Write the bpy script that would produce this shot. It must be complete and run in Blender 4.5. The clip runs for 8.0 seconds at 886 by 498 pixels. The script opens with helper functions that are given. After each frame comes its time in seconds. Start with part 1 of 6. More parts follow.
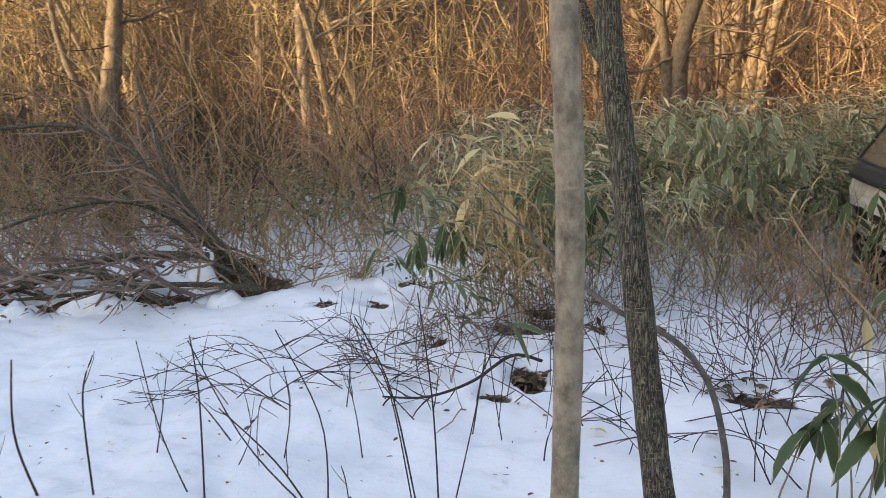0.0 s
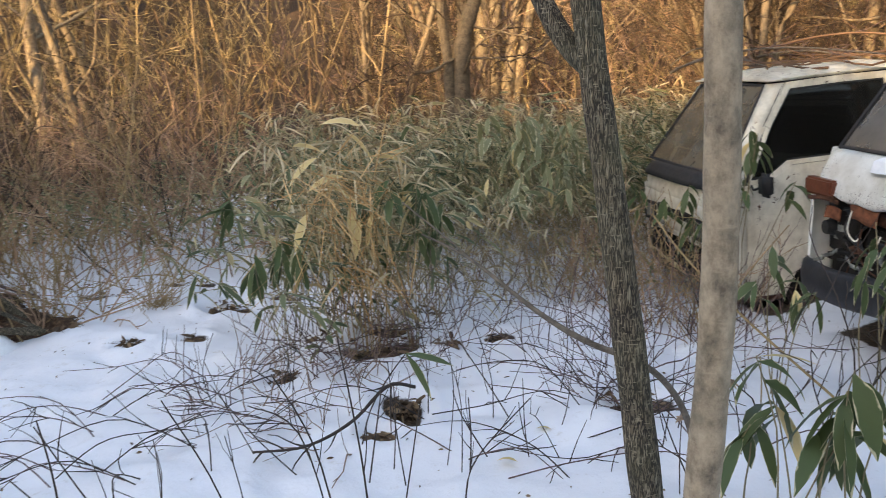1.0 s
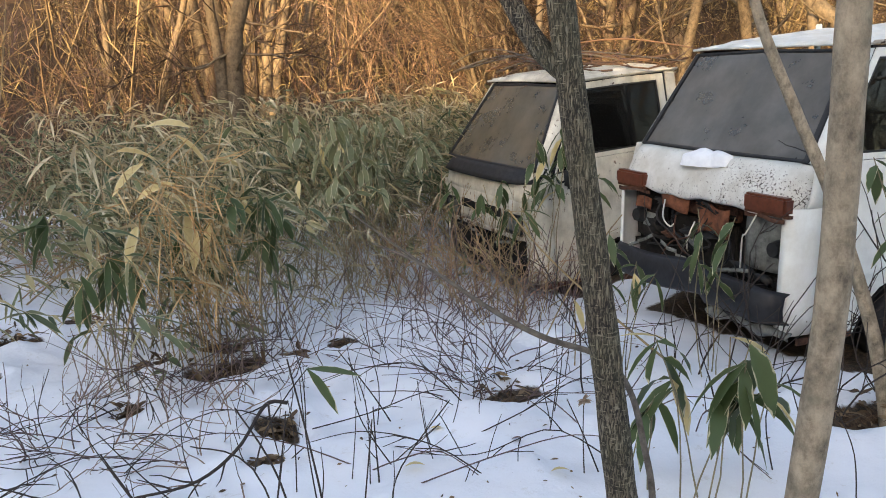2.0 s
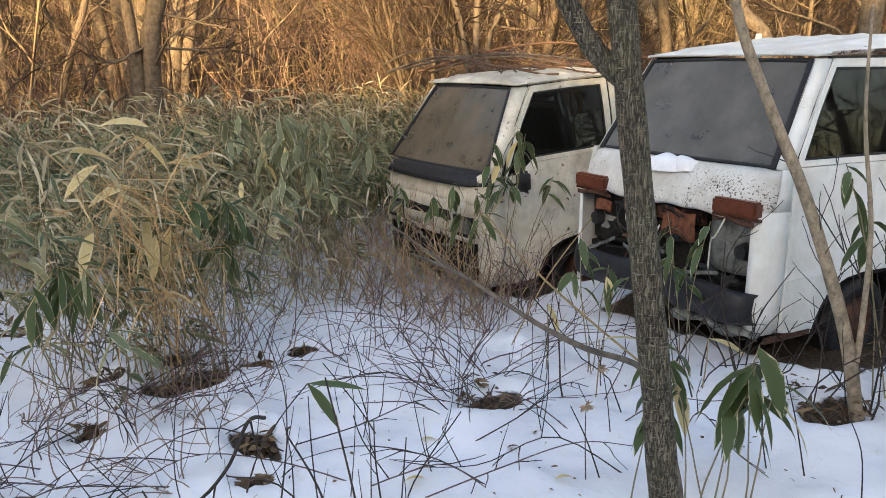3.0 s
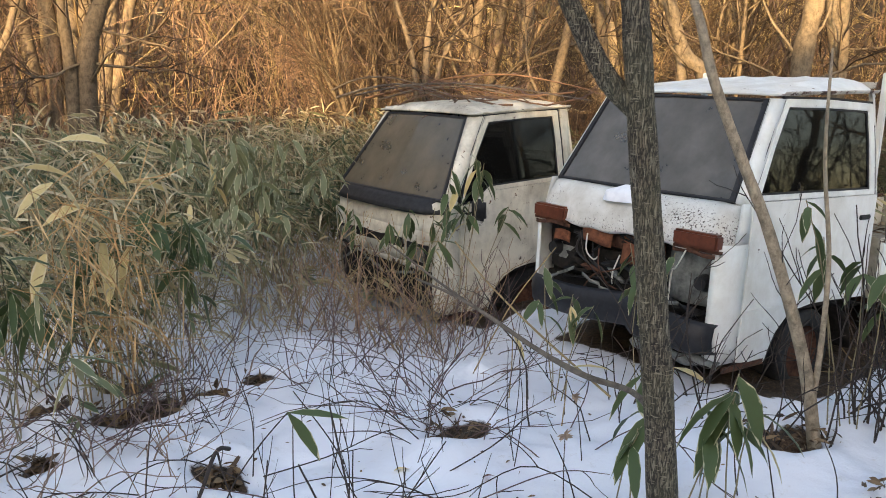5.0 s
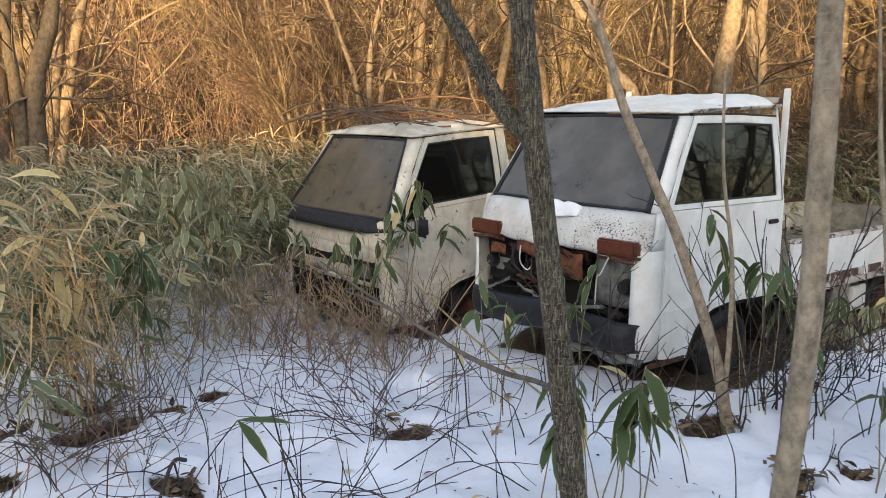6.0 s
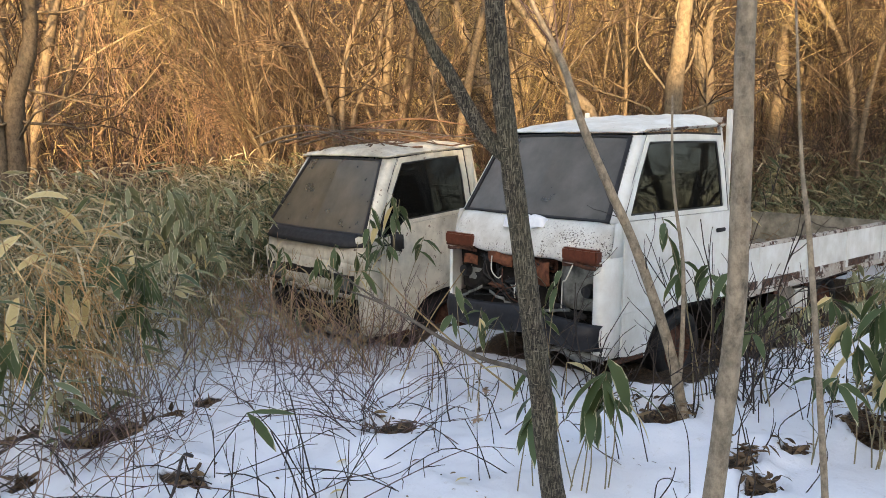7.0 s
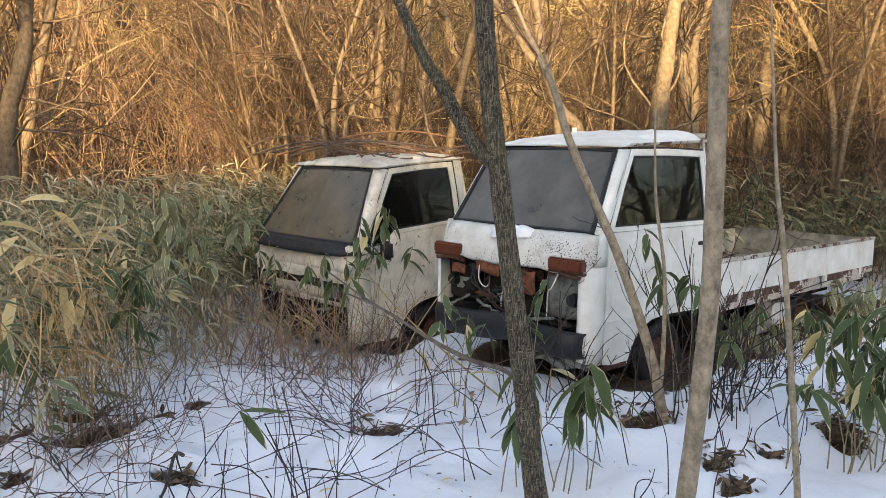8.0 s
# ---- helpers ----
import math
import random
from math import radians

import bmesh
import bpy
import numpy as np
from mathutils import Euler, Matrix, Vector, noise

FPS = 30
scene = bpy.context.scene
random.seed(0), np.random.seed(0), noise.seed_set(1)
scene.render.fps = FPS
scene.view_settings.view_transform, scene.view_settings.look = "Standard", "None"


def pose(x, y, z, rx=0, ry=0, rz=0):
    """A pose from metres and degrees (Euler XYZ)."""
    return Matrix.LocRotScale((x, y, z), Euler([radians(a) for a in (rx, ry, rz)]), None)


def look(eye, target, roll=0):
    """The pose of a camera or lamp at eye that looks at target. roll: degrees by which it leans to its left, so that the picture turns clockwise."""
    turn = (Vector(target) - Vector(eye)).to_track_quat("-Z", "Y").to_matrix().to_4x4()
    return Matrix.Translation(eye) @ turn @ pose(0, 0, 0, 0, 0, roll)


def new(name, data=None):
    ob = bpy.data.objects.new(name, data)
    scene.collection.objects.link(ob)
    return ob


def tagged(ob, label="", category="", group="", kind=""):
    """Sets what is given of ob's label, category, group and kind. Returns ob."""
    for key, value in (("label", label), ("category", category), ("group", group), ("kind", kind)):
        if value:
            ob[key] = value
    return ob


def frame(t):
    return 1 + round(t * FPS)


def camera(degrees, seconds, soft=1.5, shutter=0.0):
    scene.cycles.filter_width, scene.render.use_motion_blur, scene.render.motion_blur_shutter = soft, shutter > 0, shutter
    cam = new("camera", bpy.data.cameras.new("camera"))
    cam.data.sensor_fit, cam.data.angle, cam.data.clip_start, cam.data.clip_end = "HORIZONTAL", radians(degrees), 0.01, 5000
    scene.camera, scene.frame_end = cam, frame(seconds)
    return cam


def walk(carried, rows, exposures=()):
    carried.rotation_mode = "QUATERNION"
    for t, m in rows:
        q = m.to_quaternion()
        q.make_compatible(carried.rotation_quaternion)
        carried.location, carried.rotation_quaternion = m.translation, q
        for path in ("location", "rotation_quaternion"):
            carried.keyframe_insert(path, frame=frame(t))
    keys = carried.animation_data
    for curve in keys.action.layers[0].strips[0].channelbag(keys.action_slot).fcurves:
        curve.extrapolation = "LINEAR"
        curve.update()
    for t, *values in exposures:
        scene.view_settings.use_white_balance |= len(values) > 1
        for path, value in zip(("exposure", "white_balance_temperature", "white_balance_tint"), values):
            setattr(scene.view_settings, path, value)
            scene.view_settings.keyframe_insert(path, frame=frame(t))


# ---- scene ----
cam = camera(57.8, 8.0, soft=0.5, shutter=0.2)
METRES, EYE, TILT, LEAN, TURN = 3.2, 1.5, -10.0, 2.5, 0.0
ROWS = [
    (0.0, 0.0, 0.0, 0.0, 0.0, 0.0, 0.0),
    (0.5, -0.0993, 0.0949, 0.0115, -8.39, -0.46, 2.33),
    (1.0, -0.1773, 0.1561, 0.0385, -18.13, -0.59, 3.53),
    (1.5, -0.3034, 0.2367, 0.042, -30.88, -1.46, 5.43),
    (2.0, -0.3574, 0.2721, 0.0666, -37.2, -2.5, 6.46),
    (3.5, -0.474, 0.4271, 0.0981, -46.91, -3.27, 5.77),
    (4.0, -0.4846, 0.4422, 0.0975, -47.89, -2.82, 4.9),
    (4.5, -0.4843, 0.4541, 0.0963, -48.9, -2.37, 4.77),
    (6.0, -0.5404, 0.356, 0.0925, -53.23, -1.11, 7.44),
    (6.5, -0.6089, 0.2985, 0.0891, -54.59, -0.6, 8.22),
    (7.0, -0.6686, 0.3043, 0.0816, -55.95, -0.11, 8.46),
    (7.5, -0.7012, 0.2962, 0.073, -56.84, 0.36, 8.25),
    (8.0, -0.7033, 0.2856, 0.0681, -56.83, 0.82, 7.7),
]
walk(cam, [(t, pose(0, 0, EYE, TILT, LEAN, TURN) @ pose(METRES * x, METRES * y, METRES * z, 90 + pitch, roll, yaw)) for t, x, y, z, yaw, pitch, roll in ROWS],
     exposures=[(0.0, 1.05, 7900, 16), (8.0, 1.05, 7900, 16)])

# ---------------------------------------------------------------- sky and sun
world = bpy.data.worlds.new("world")
scene.world = world
world.use_nodes = True
wt = world.node_tree
bgn = wt.nodes["Background"]
sky = wt.nodes.new("ShaderNodeTexSky")
sky.sky_type = 'NISHITA'
sky.sun_disc = False
sky.sun_elevation = radians(12.5)
sky.sun_rotation = radians(239)
wt.links.new(sky.outputs[0], bgn.inputs[0])
bgn.inputs[1].default_value = 0.34

LIGHT = Vector((0.86, 0.51, -0.225))            # the way the low sun shines
sun_data = bpy.data.lights.new("sun", 'SUN')
sun_data.energy = 8.8
sun_data.angle = radians(1.0)
sun_data.color = (1.0, 0.78, 0.455)
sun = new("sun", sun_data)
sun.matrix_world = look(-LIGHT * 50, (0, 0, 0))

rng = np.random.default_rng(7)


# ---------------------------------------------------------------- materials
class Mat:
    """A principled material with a few node helpers."""

    def __init__(self, name, rough=0.7, metal=0.0, spec=0.3):
        self.m = bpy.data.materials.new(name)
        self.m.use_nodes = True
        self.t = self.m.node_tree
        self.b = self.t.nodes["Principled BSDF"]
        self.b.inputs["Roughness"].default_value = rough
        self.b.inputs["Metallic"].default_value = metal
        self.b.inputs["Specular IOR Level"].default_value = spec
        self.co = None

    def n(self, kind, **inputs):
        node = self.t.nodes.new(kind)
        for k, v in inputs.items():
            node.inputs[k.replace("_", " ")].default_value = v
        return node

    def link(self, a, b):
        self.t.links.new(a, b)

    def coords(self, scale=(1, 1, 1), world_space=False):
        if world_space:
            src = self.n("ShaderNodeNewGeometry").outputs["Position"]
        else:
            src = self.n("ShaderNodeTexCoord").outputs["Object"]
        mp = self.n("ShaderNodeMapping")
        mp.inputs["Scale"].default_value = scale
        self.link(src, mp.inputs[0])
        return mp.outputs[0]

    def noise(self, scale, detail=4.0, rough=0.55, co=None, stretch=(1, 1, 1), world_space=False):
        nd = self.n("ShaderNodeTexNoise", Scale=scale, Detail=detail, Roughness=rough)
        self.link(co or self.coords(stretch, world_space), nd.inputs["Vector"])
        return nd.outputs["Fac"]

    def ramp(self, fac, stops):
        r = self.n("ShaderNodeValToRGB")
        e = r.color_ramp.elements
        while len(e) < len(stops):
            e.new(0.5)
        for el, (p, c) in zip(e, stops):
            el.position = p
            el.color = (*c, 1) if len(c) == 3 else c
        self.link(fac, r.inputs[0])
        return r.outputs[0]

    def mix(self, fac, a, b, mode='MIX'):
        mx = self.n("ShaderNodeMix")
        mx.data_type = 'RGBA'
        mx.blend_type = mode
        for sock, v in ((mx.inputs[0], fac), (mx.inputs[6], a), (mx.inputs[7], b)):
            if isinstance(v, (int, float)):
                sock.default_value = v
            elif isinstance(v, tuple):
                sock.default_value = (*v, 1)
            else:
                self.link(v, sock)
        return mx.outputs[2]

    def math(self, op, a, b=0.0):
        nd = self.n("ShaderNodeMath")
        nd.operation = op
        for sock, v in ((nd.inputs[0], a), (nd.inputs[1], b)):
            if isinstance(v, (int, float)):
                sock.default_value = v
            else:
                self.link(v, sock)
        return nd.outputs[0]

    def colour(self, c):
        if isinstance(c, tuple):
            self.b.inputs["Base Color"].default_value = (*c, 1)
        else:
            self.link(c, self.b.inputs["Base Color"])
        return self

    def rough(self, v):
        self.link(v, self.b.inputs["Roughness"])
        return self

    def bump(self, h, strength=0.4, dist=0.01):
        bp = self.n("ShaderNodeBump", Strength=strength, Distance=dist)
        self.link(h, bp.inputs["Height"])
        self.link(bp.outputs[0], self.b.inputs["Normal"])
        return self

    def island(self):
        return self.n("ShaderNodeNewGeometry").outputs["Random Per Island"]


def make_ground():
    m = Mat("snow_and_leaf_litter", rough=0.65)
    at = m.n("ShaderNodeAttribute")
    at.attribute_name = "litter"
    edge = m.noise(3.0, 8, 0.7, world_space=True)
    fac = m.math('ADD', at.outputs["Fac"], m.math('MULTIPLY', m.math('SUBTRACT', edge, 0.5), 0.9))
    fac = m.ramp(fac, [(0.46, (0, 0, 0)), (0.56, (1, 1, 1))])
    fine = m.noise(45.0, 6, 0.7, world_space=True)
    litter = m.ramp(fine, [(0.3, (0.016, 0.010, 0.006)), (0.5, (0.05, 0.031, 0.018)), (0.7, (0.15, 0.095, 0.055))])
    dirt = m.ramp(m.noise(9.0, 10, 0.75, world_space=True), [(0.58, (0.79, 0.81, 0.86)), (0.72, (0.60, 0.58, 0.56))])
    m.colour(m.mix(fac, dirt, litter))
    hi = m.noise(14.0, 8, 0.6, world_space=True)
    m.bump(m.math('ADD', hi, m.math('MULTIPLY', m.math('MULTIPLY', fine, fac), 1.2)), 0.3, 0.03)
    m.b.inputs["Subsurface Weight"].default_value = 0.0
    return m.m


def make_snow():
    m = Mat("old_snow", rough=0.6)
    m.colour(m.ramp(m.noise(20, 6), [(0.3, (0.78, 0.8, 0.84)), (0.6, (0.88, 0.9, 0.93))]))
    return m.bump(m.noise(35, 6), 0.4, 0.01).m


def make_earth():
    m = Mat("earth_and_dead_leaves", rough=0.9)
    m.colour(m.ramp(m.noise(38, 8, 0.75), [(0.3, (0.018, 0.011, 0.007)), (0.5, (0.075, 0.042, 0.024)), (0.72, (0.25, 0.16, 0.09))]))
    return m.bump(m.noise(30, 8, 0.7), 1.0, 0.03).m


def make_bark_dark():
    m = Mat("fissured_bark", rough=0.85)
    warp = m.n("ShaderNodeMapping")
    warp.inputs["Scale"].default_value = (1, 1, 0.1)
    add = m.n("ShaderNodeMix")
    add.data_type = 'VECTOR'
    add.inputs[0].default_value = 0.02
    src = m.n("ShaderNodeTexCoord").outputs["Object"]
    nz = m.n("ShaderNodeTexNoise", Scale=25.0, Detail=3.0)
    m.link(src, nz.inputs["Vector"])
    m.link(src, add.inputs[4])
    m.link(nz.outputs["Color"], add.inputs[5])
    m.link(add.outputs[1], warp.inputs[0])
    vo = m.n("ShaderNodeTexVoronoi", Scale=150.0)
    vo.feature = 'DISTANCE_TO_EDGE'
    m.link(warp.outputs[0], vo.inputs["Vector"])
    grain = m.noise(90, 5, 0.65, stretch=(1, 1, 0.25))
    h = m.math('ADD', vo.outputs["Distance"], m.math('MULTIPLY', m.math('SUBTRACT', grain, 0.5), 0.35))
    c = m.ramp(h, [(0.0, (0.018, 0.015, 0.012)), (0.08, (0.035, 0.029, 0.022)), (0.16, (0.095, 0.08, 0.056)), (0.4, (0.15, 0.127, 0.09))])
    fleck = m.ramp(m.noise(140, 4, 0.6, stretch=(1, 1, 0.16)), [(0.57, (0, 0, 0)), (0.64, (1, 1, 1))])
    dash = m.ramp(m.noise(75, 3, 0.6, stretch=(0.5, 0.5, 2.4)), [(0.60, (0, 0, 0)), (0.66, (1, 1, 1))])
    c = m.mix(m.math('MULTIPLY', m.math('MAXIMUM', fleck, dash), 0.6), c, (0.33, 0.29, 0.21))
    big = m.ramp(m.noise(4, 5), [(0.4, (0, 0, 0)), (0.7, (1, 1, 1))])
    m.colour(m.mix(m.math('MULTIPLY', big, 0.35), c, (0.10, 0.10, 0.055)))
    return m.bump(h, 0.9, 0.008).m


def make_bark_pale(name="smooth_grey_bark", warm=(0.28, 0.225, 0.16)):
    m = Mat(name, rough=0.8)
    mott = m.noise(24, 7, 0.75, stretch=(1, 1, 0.7))
    c = m.ramp(mott, [(0.32, tuple(v * 0.4 for v in warm)), (0.5, warm), (0.66, tuple(v * 1.5 for v in warm))])
    band = m.ramp(m.noise(55, 4, 0.6, stretch=(0.25, 0.25, 1.5)), [(0.6, (0, 0, 0)), (0.72, (1, 1, 1))])
    c = m.mix(m.math('MULTIPLY', band, 0.35), c, tuple(v * 1.7 for v in warm))
    green = m.ramp(m.noise(6, 6, 0.7), [(0.55, (0, 0, 0)), (0.68, (1, 1, 1))])
    m.colour(m.mix(m.math('MULTIPLY', green, 0.55), c, (0.12, 0.11, 0.075)))
    return m.bump(m.math('ADD', m.noise(80, 6, 0.6, stretch=(1, 1, 0.35)), m.math('MULTIPLY', mott, 0.8)), 0.6, 0.006).m


def make_twig(name, dark, light):
    m = Mat(name, rough=0.75)
    c = m.ramp(m.island(), [(0.0, dark), (0.55, tuple((a + b) / 2 for a, b in zip(dark, light))), (1.0, light)])
    m.colour(m.mix(m.math('MULTIPLY', m.noise(30, 3), 0.6), c, tuple(v * 0.45 for v in dark)))
    return m.m


def make_leaf(name, tones, rim=(0.5, 0.43, 0.27), wide=0.36):
    m = Mat(name, rough=0.5, spec=0.35)
    uv = m.n("ShaderNodeUVMap")
    uv.uv_map = "leaf"
    sp = m.n("ShaderNodeSeparateXYZ")
    m.link(uv.outputs[0], sp.inputs[0])
    rnd = m.island()
    step = [(i / max(1, len(tones) - 1), c) for i, c in enumerate(tones)]
    base = m.ramp(rnd, step)
    vein = m.noise(60, 2, co=None)
    base = m.mix(m.math('MULTIPLY', vein, 0.25), base, (0.06, 0.06, 0.03))
    side = m.math('ABSOLUTE', m.math('SUBTRACT', sp.outputs[0], 0.5))
    worn = m.math('ADD', side, m.math('MULTIPLY', m.math('SUBTRACT', m.noise(25, 4), 0.5), 0.35))
    tip = m.ramp(sp.outputs[1], [(0.8, (0, 0, 0)), (1.0, (0.25, 0.25, 0.25))])
    edge = m.ramp(m.math('ADD', worn, tip), [(wide, (0, 0, 0)), (wide + 0.07, (1, 1, 1))])
    m.colour(m.mix(edge, base, rim))
    tr = m.n("ShaderNodeBsdfTranslucent")
    m.link(m.mix(edge, base, rim), tr.inputs[0])
    ms = m.n("ShaderNodeMixShader")
    ms.inputs[0].default_value = 0.22
    out = m.t.nodes["Material Output"]
    m.link(m.b.outputs[0], ms.inputs[1])
    m.link(tr.outputs[0], ms.inputs[2])
    m.link(ms.outputs[0], out.inputs[0])
    return m.m


def make_paint(name, base, grime, spots, grain=19):
    m = Mat(name, rough=0.42, spec=0.4)
    g = m.ramp(m.noise(3.5, 8, 0.7), [(0.38, base), (0.75, grime)])
    streak = m.ramp(m.noise(9, 6, 0.6, stretch=(1.5, 1.5, 0.22)), [(0.52, (0, 0, 0)), (0.72, (1, 1, 1))])
    g = m.mix(m.math('MULTIPLY', streak, 0.3), g, grime)
    clus = m.math('MULTIPLY', m.math('SUBTRACT', m.noise(2.6, 3), 0.5), 0.42)
    r = m.ramp(m.math('ADD', m.noise(grain, 9, 0.72), clus), [(spots, (0, 0, 0)), (spots + 0.03, (1, 1, 1))])
    rust = m.ramp(m.noise(60, 4), [(0.35, (0.025, 0.018, 0.015)), (0.65, (0.13, 0.05, 0.022) if grain < 30 else (0.09, 0.065, 0.05))])
    m.colour(m.mix(r, g, rust))
    m.rough(m.ramp(m.noise(12, 5), [(0.3, (0.35, 0.35, 0.35)), (0.7, (0.65, 0.65, 0.65))]))
    return m.bump(m.math('ADD', m.math('MULTIPLY', m.noise(1.6, 3), 1.0), m.math('MULTIPLY', r, -0.12)), 0.25, 0.02).m


def make_plain(name, c, rough=0.6, metal=0.0, wear=0.5, scale=25):
    m = Mat(name, rough=rough, metal=metal)
    m.colour(m.ramp(m.noise(scale, 6, 0.65), [(0.3, tuple(v * (1 - wear) for v in c)), (0.7, tuple(min(1, v * (1 + wear)) for v in c))]))
    return m.bump(m.noise(scale * 2, 5), 0.3, 0.004).m


def make_glass(name, dust, amount, clear=(0.55, 0.57, 0.56), gloss=0.1):
    m = Mat(name, rough=0.16, spec=0.5)
    d = m.ramp(m.noise(2.2, 7, 0.65, stretch=(1, 1, 0.7)), [(0.3, tuple(v * 0.55 for v in dust)), (0.7, dust)])
    m.colour(d)
    m.b.inputs["Roughness"].default_value = gloss
    cl = m.n("ShaderNodeBsdfTransparent")
    cl.inputs[0].default_value = (*clear, 1)
    ms = m.n("ShaderNodeMixShader")
    f = m.ramp(m.noise(5, 6, 0.6), [(0.25, (amount - 0.15,) * 3), (0.75, (min(1, amount + 0.15),) * 3)])
    m.link(f, ms.inputs[0])
    m.link(cl.outputs[0], ms.inputs[1])
    m.link(m.b.outputs[0], ms.inputs[2])
    m.link(ms.outputs[0], m.t.nodes["Material Output"].inputs[0])
    return m.m


M_GROUND, M_SNOW, M_EARTH = make_ground(), make_snow(), make_earth()
M_BARK, M_PALE = make_bark_dark(), make_bark_pale()
M_DULL = make_bark_pale("dull_brown_bark", (0.13, 0.108, 0.088))
M_BGBARK = make_bark_pale("woodland_bark", (0.25, 0.185, 0.12))
M_EDGEBARK = make_bark_pale("sunlit_edge_bark", (0.17, 0.128, 0.083))
M_TWIG = make_twig("brown_twigs", (0.055, 0.035, 0.037), (0.27, 0.18, 0.165))
M_TWIGRED = make_twig("reddish_twigs", (0.18, 0.115, 0.09), (0.46, 0.325, 0.25))
M_THICKET = make_twig("dry_thicket_twigs", (0.28, 0.155, 0.10), (0.70, 0.48, 0.31))
M_STALK = make_twig("dark_stalks", (0.022, 0.018, 0.019), (0.10, 0.075, 0.06))
M_STRAW = make_twig("straw", (0.24, 0.15, 0.07), (0.55, 0.42, 0.23))
M_CANE = make_twig("bamboo_cane", (0.10, 0.085, 0.045), (0.50, 0.42, 0.26))
M_ORANGE = make_twig("orange_straw", (0.46, 0.25, 0.10), (0.82, 0.58, 0.30))
# light end raised to carry the far slope's golden sunlight
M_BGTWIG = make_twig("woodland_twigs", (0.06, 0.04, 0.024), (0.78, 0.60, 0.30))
# dark copies of woodland bark and twigs, with shade painted into the colour
M_BGSHADE = make_bark_pale("shade_dark_woodland_bark", (0.15, 0.112, 0.075))
M_BGSHADETWIG = make_twig("shade_dark_woodland_twigs", (0.03, 0.02, 0.014), (0.17, 0.11, 0.07))
# reddish twigs, darkened so the nearer layers look unlit
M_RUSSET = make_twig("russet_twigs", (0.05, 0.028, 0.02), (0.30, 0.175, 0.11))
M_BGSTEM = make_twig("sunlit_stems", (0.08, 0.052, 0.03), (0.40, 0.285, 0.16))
M_SASA = make_leaf("bamboo_grass_leaves", [(0.04, 0.065, 0.034), (0.08, 0.115, 0.055), (0.125, 0.155, 0.075), (0.18, 0.20, 0.10), (0.25, 0.255, 0.135), (0.34, 0.31, 0.17), (0.56, 0.47, 0.26)], rim=(0.70, 0.63, 0.43), wide=0.42)
M_DRYBLADE = make_leaf("bleached_dry_leaves", [(0.30, 0.22, 0.12), (0.52, 0.42, 0.25), (0.74, 0.66, 0.46)], rim=(0.72, 0.64, 0.45), wide=0.5)
M_SASAGREEN = make_leaf("green_bamboo_leaf", [(0.05, 0.085, 0.032), (0.085, 0.125, 0.045)], rim=(0.55, 0.50, 0.33), wide=0.44)
M_SASADRY = make_leaf("yellowed_bamboo_leaf", [(0.66, 0.49, 0.19), (0.82, 0.68, 0.36)], rim=(0.72, 0.60, 0.36))
M_WHITE = make_paint("weathered_white_paint", (0.80, 0.82, 0.79), (0.56, 0.55, 0.49), 0.69)
M_WHITESPOT = make_paint("peeling_white_paint", (0.72, 0.72, 0.68), (0.42, 0.39, 0.33), 0.60, 75)
M_CREAM = make_paint("dirty_cream_paint", (0.76, 0.72, 0.61), (0.30, 0.265, 0.20), 0.64)
M_RUST = make_plain("rusty_steel", (0.085, 0.038, 0.024), 0.9, 0.0, 0.7)
M_REDRUST = make_plain("red_brown_rust", (0.17, 0.062, 0.032), 0.9, 0.0, 0.6, 18)
M_BLACK = make_plain("black_rubber", (0.018, 0.018, 0.019), 0.55)
M_BUMPER = make_plain("faded_black_bumper", (0.02, 0.021, 0.025), 0.5, 0, 0.3)
# near-black: deep shade of open front and underside is in the colour
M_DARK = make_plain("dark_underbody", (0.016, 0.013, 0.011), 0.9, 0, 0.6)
M_LENS = make_plain("faded_orange_lens", (0.125, 0.038, 0.022), 0.35, 0, 0.25)
M_INNER = make_plain("pale_inner_steel", (0.15, 0.155, 0.142), 0.7, 0, 0.7, 12)
M_RAIL = make_paint("rusting_white_rail", (0.62, 0.61, 0.56), (0.3, 0.22, 0.15), 0.51, 13)
M_RAILRUST = make_paint("rust_eaten_white_paint", (0.66, 0.66, 0.62), (0.3, 0.2, 0.13), 0.455, 9)
M_SEAT = make_plain("grey_vinyl", (0.09, 0.085, 0.08), 0.6)
M_GLASS = make_glass("dusty_windscreen_glass", (0.20, 0.185, 0.165), 0.72)
M_GLASSA = make_glass("grimy_brown_glass", (0.17, 0.145, 0.105), 0.82)
M_SIDEGLASS = make_glass("dusty_side_glass", (0.025, 0.025, 0.023), 0.4, (0.2, 0.2, 0.19), 0.02)
M_WOOD = make_plain("weathered_board", (0.27, 0.24, 0.21), 0.85, 0, 0.35, 14)
M_BEDDIRT = make_plain("mossy_dirty_steel", (0.22, 0.205, 0.165), 0.9, 0, 0.5, 8)
M_STICKER = make_plain("faded_sticker", (0.6, 0.58, 0.5), 0.6, 0, 0.2)


# ---------------------------------------------------------------- mesh tools
POSE_B = pose(2.863, 3.757, 0.0, -1.1, 1.2, -105.0)
POSE_A = pose(3.32, 6.133, -0.241, 3.7, 1.16, -102.7) @ Matrix.Scale(1.028, 4)

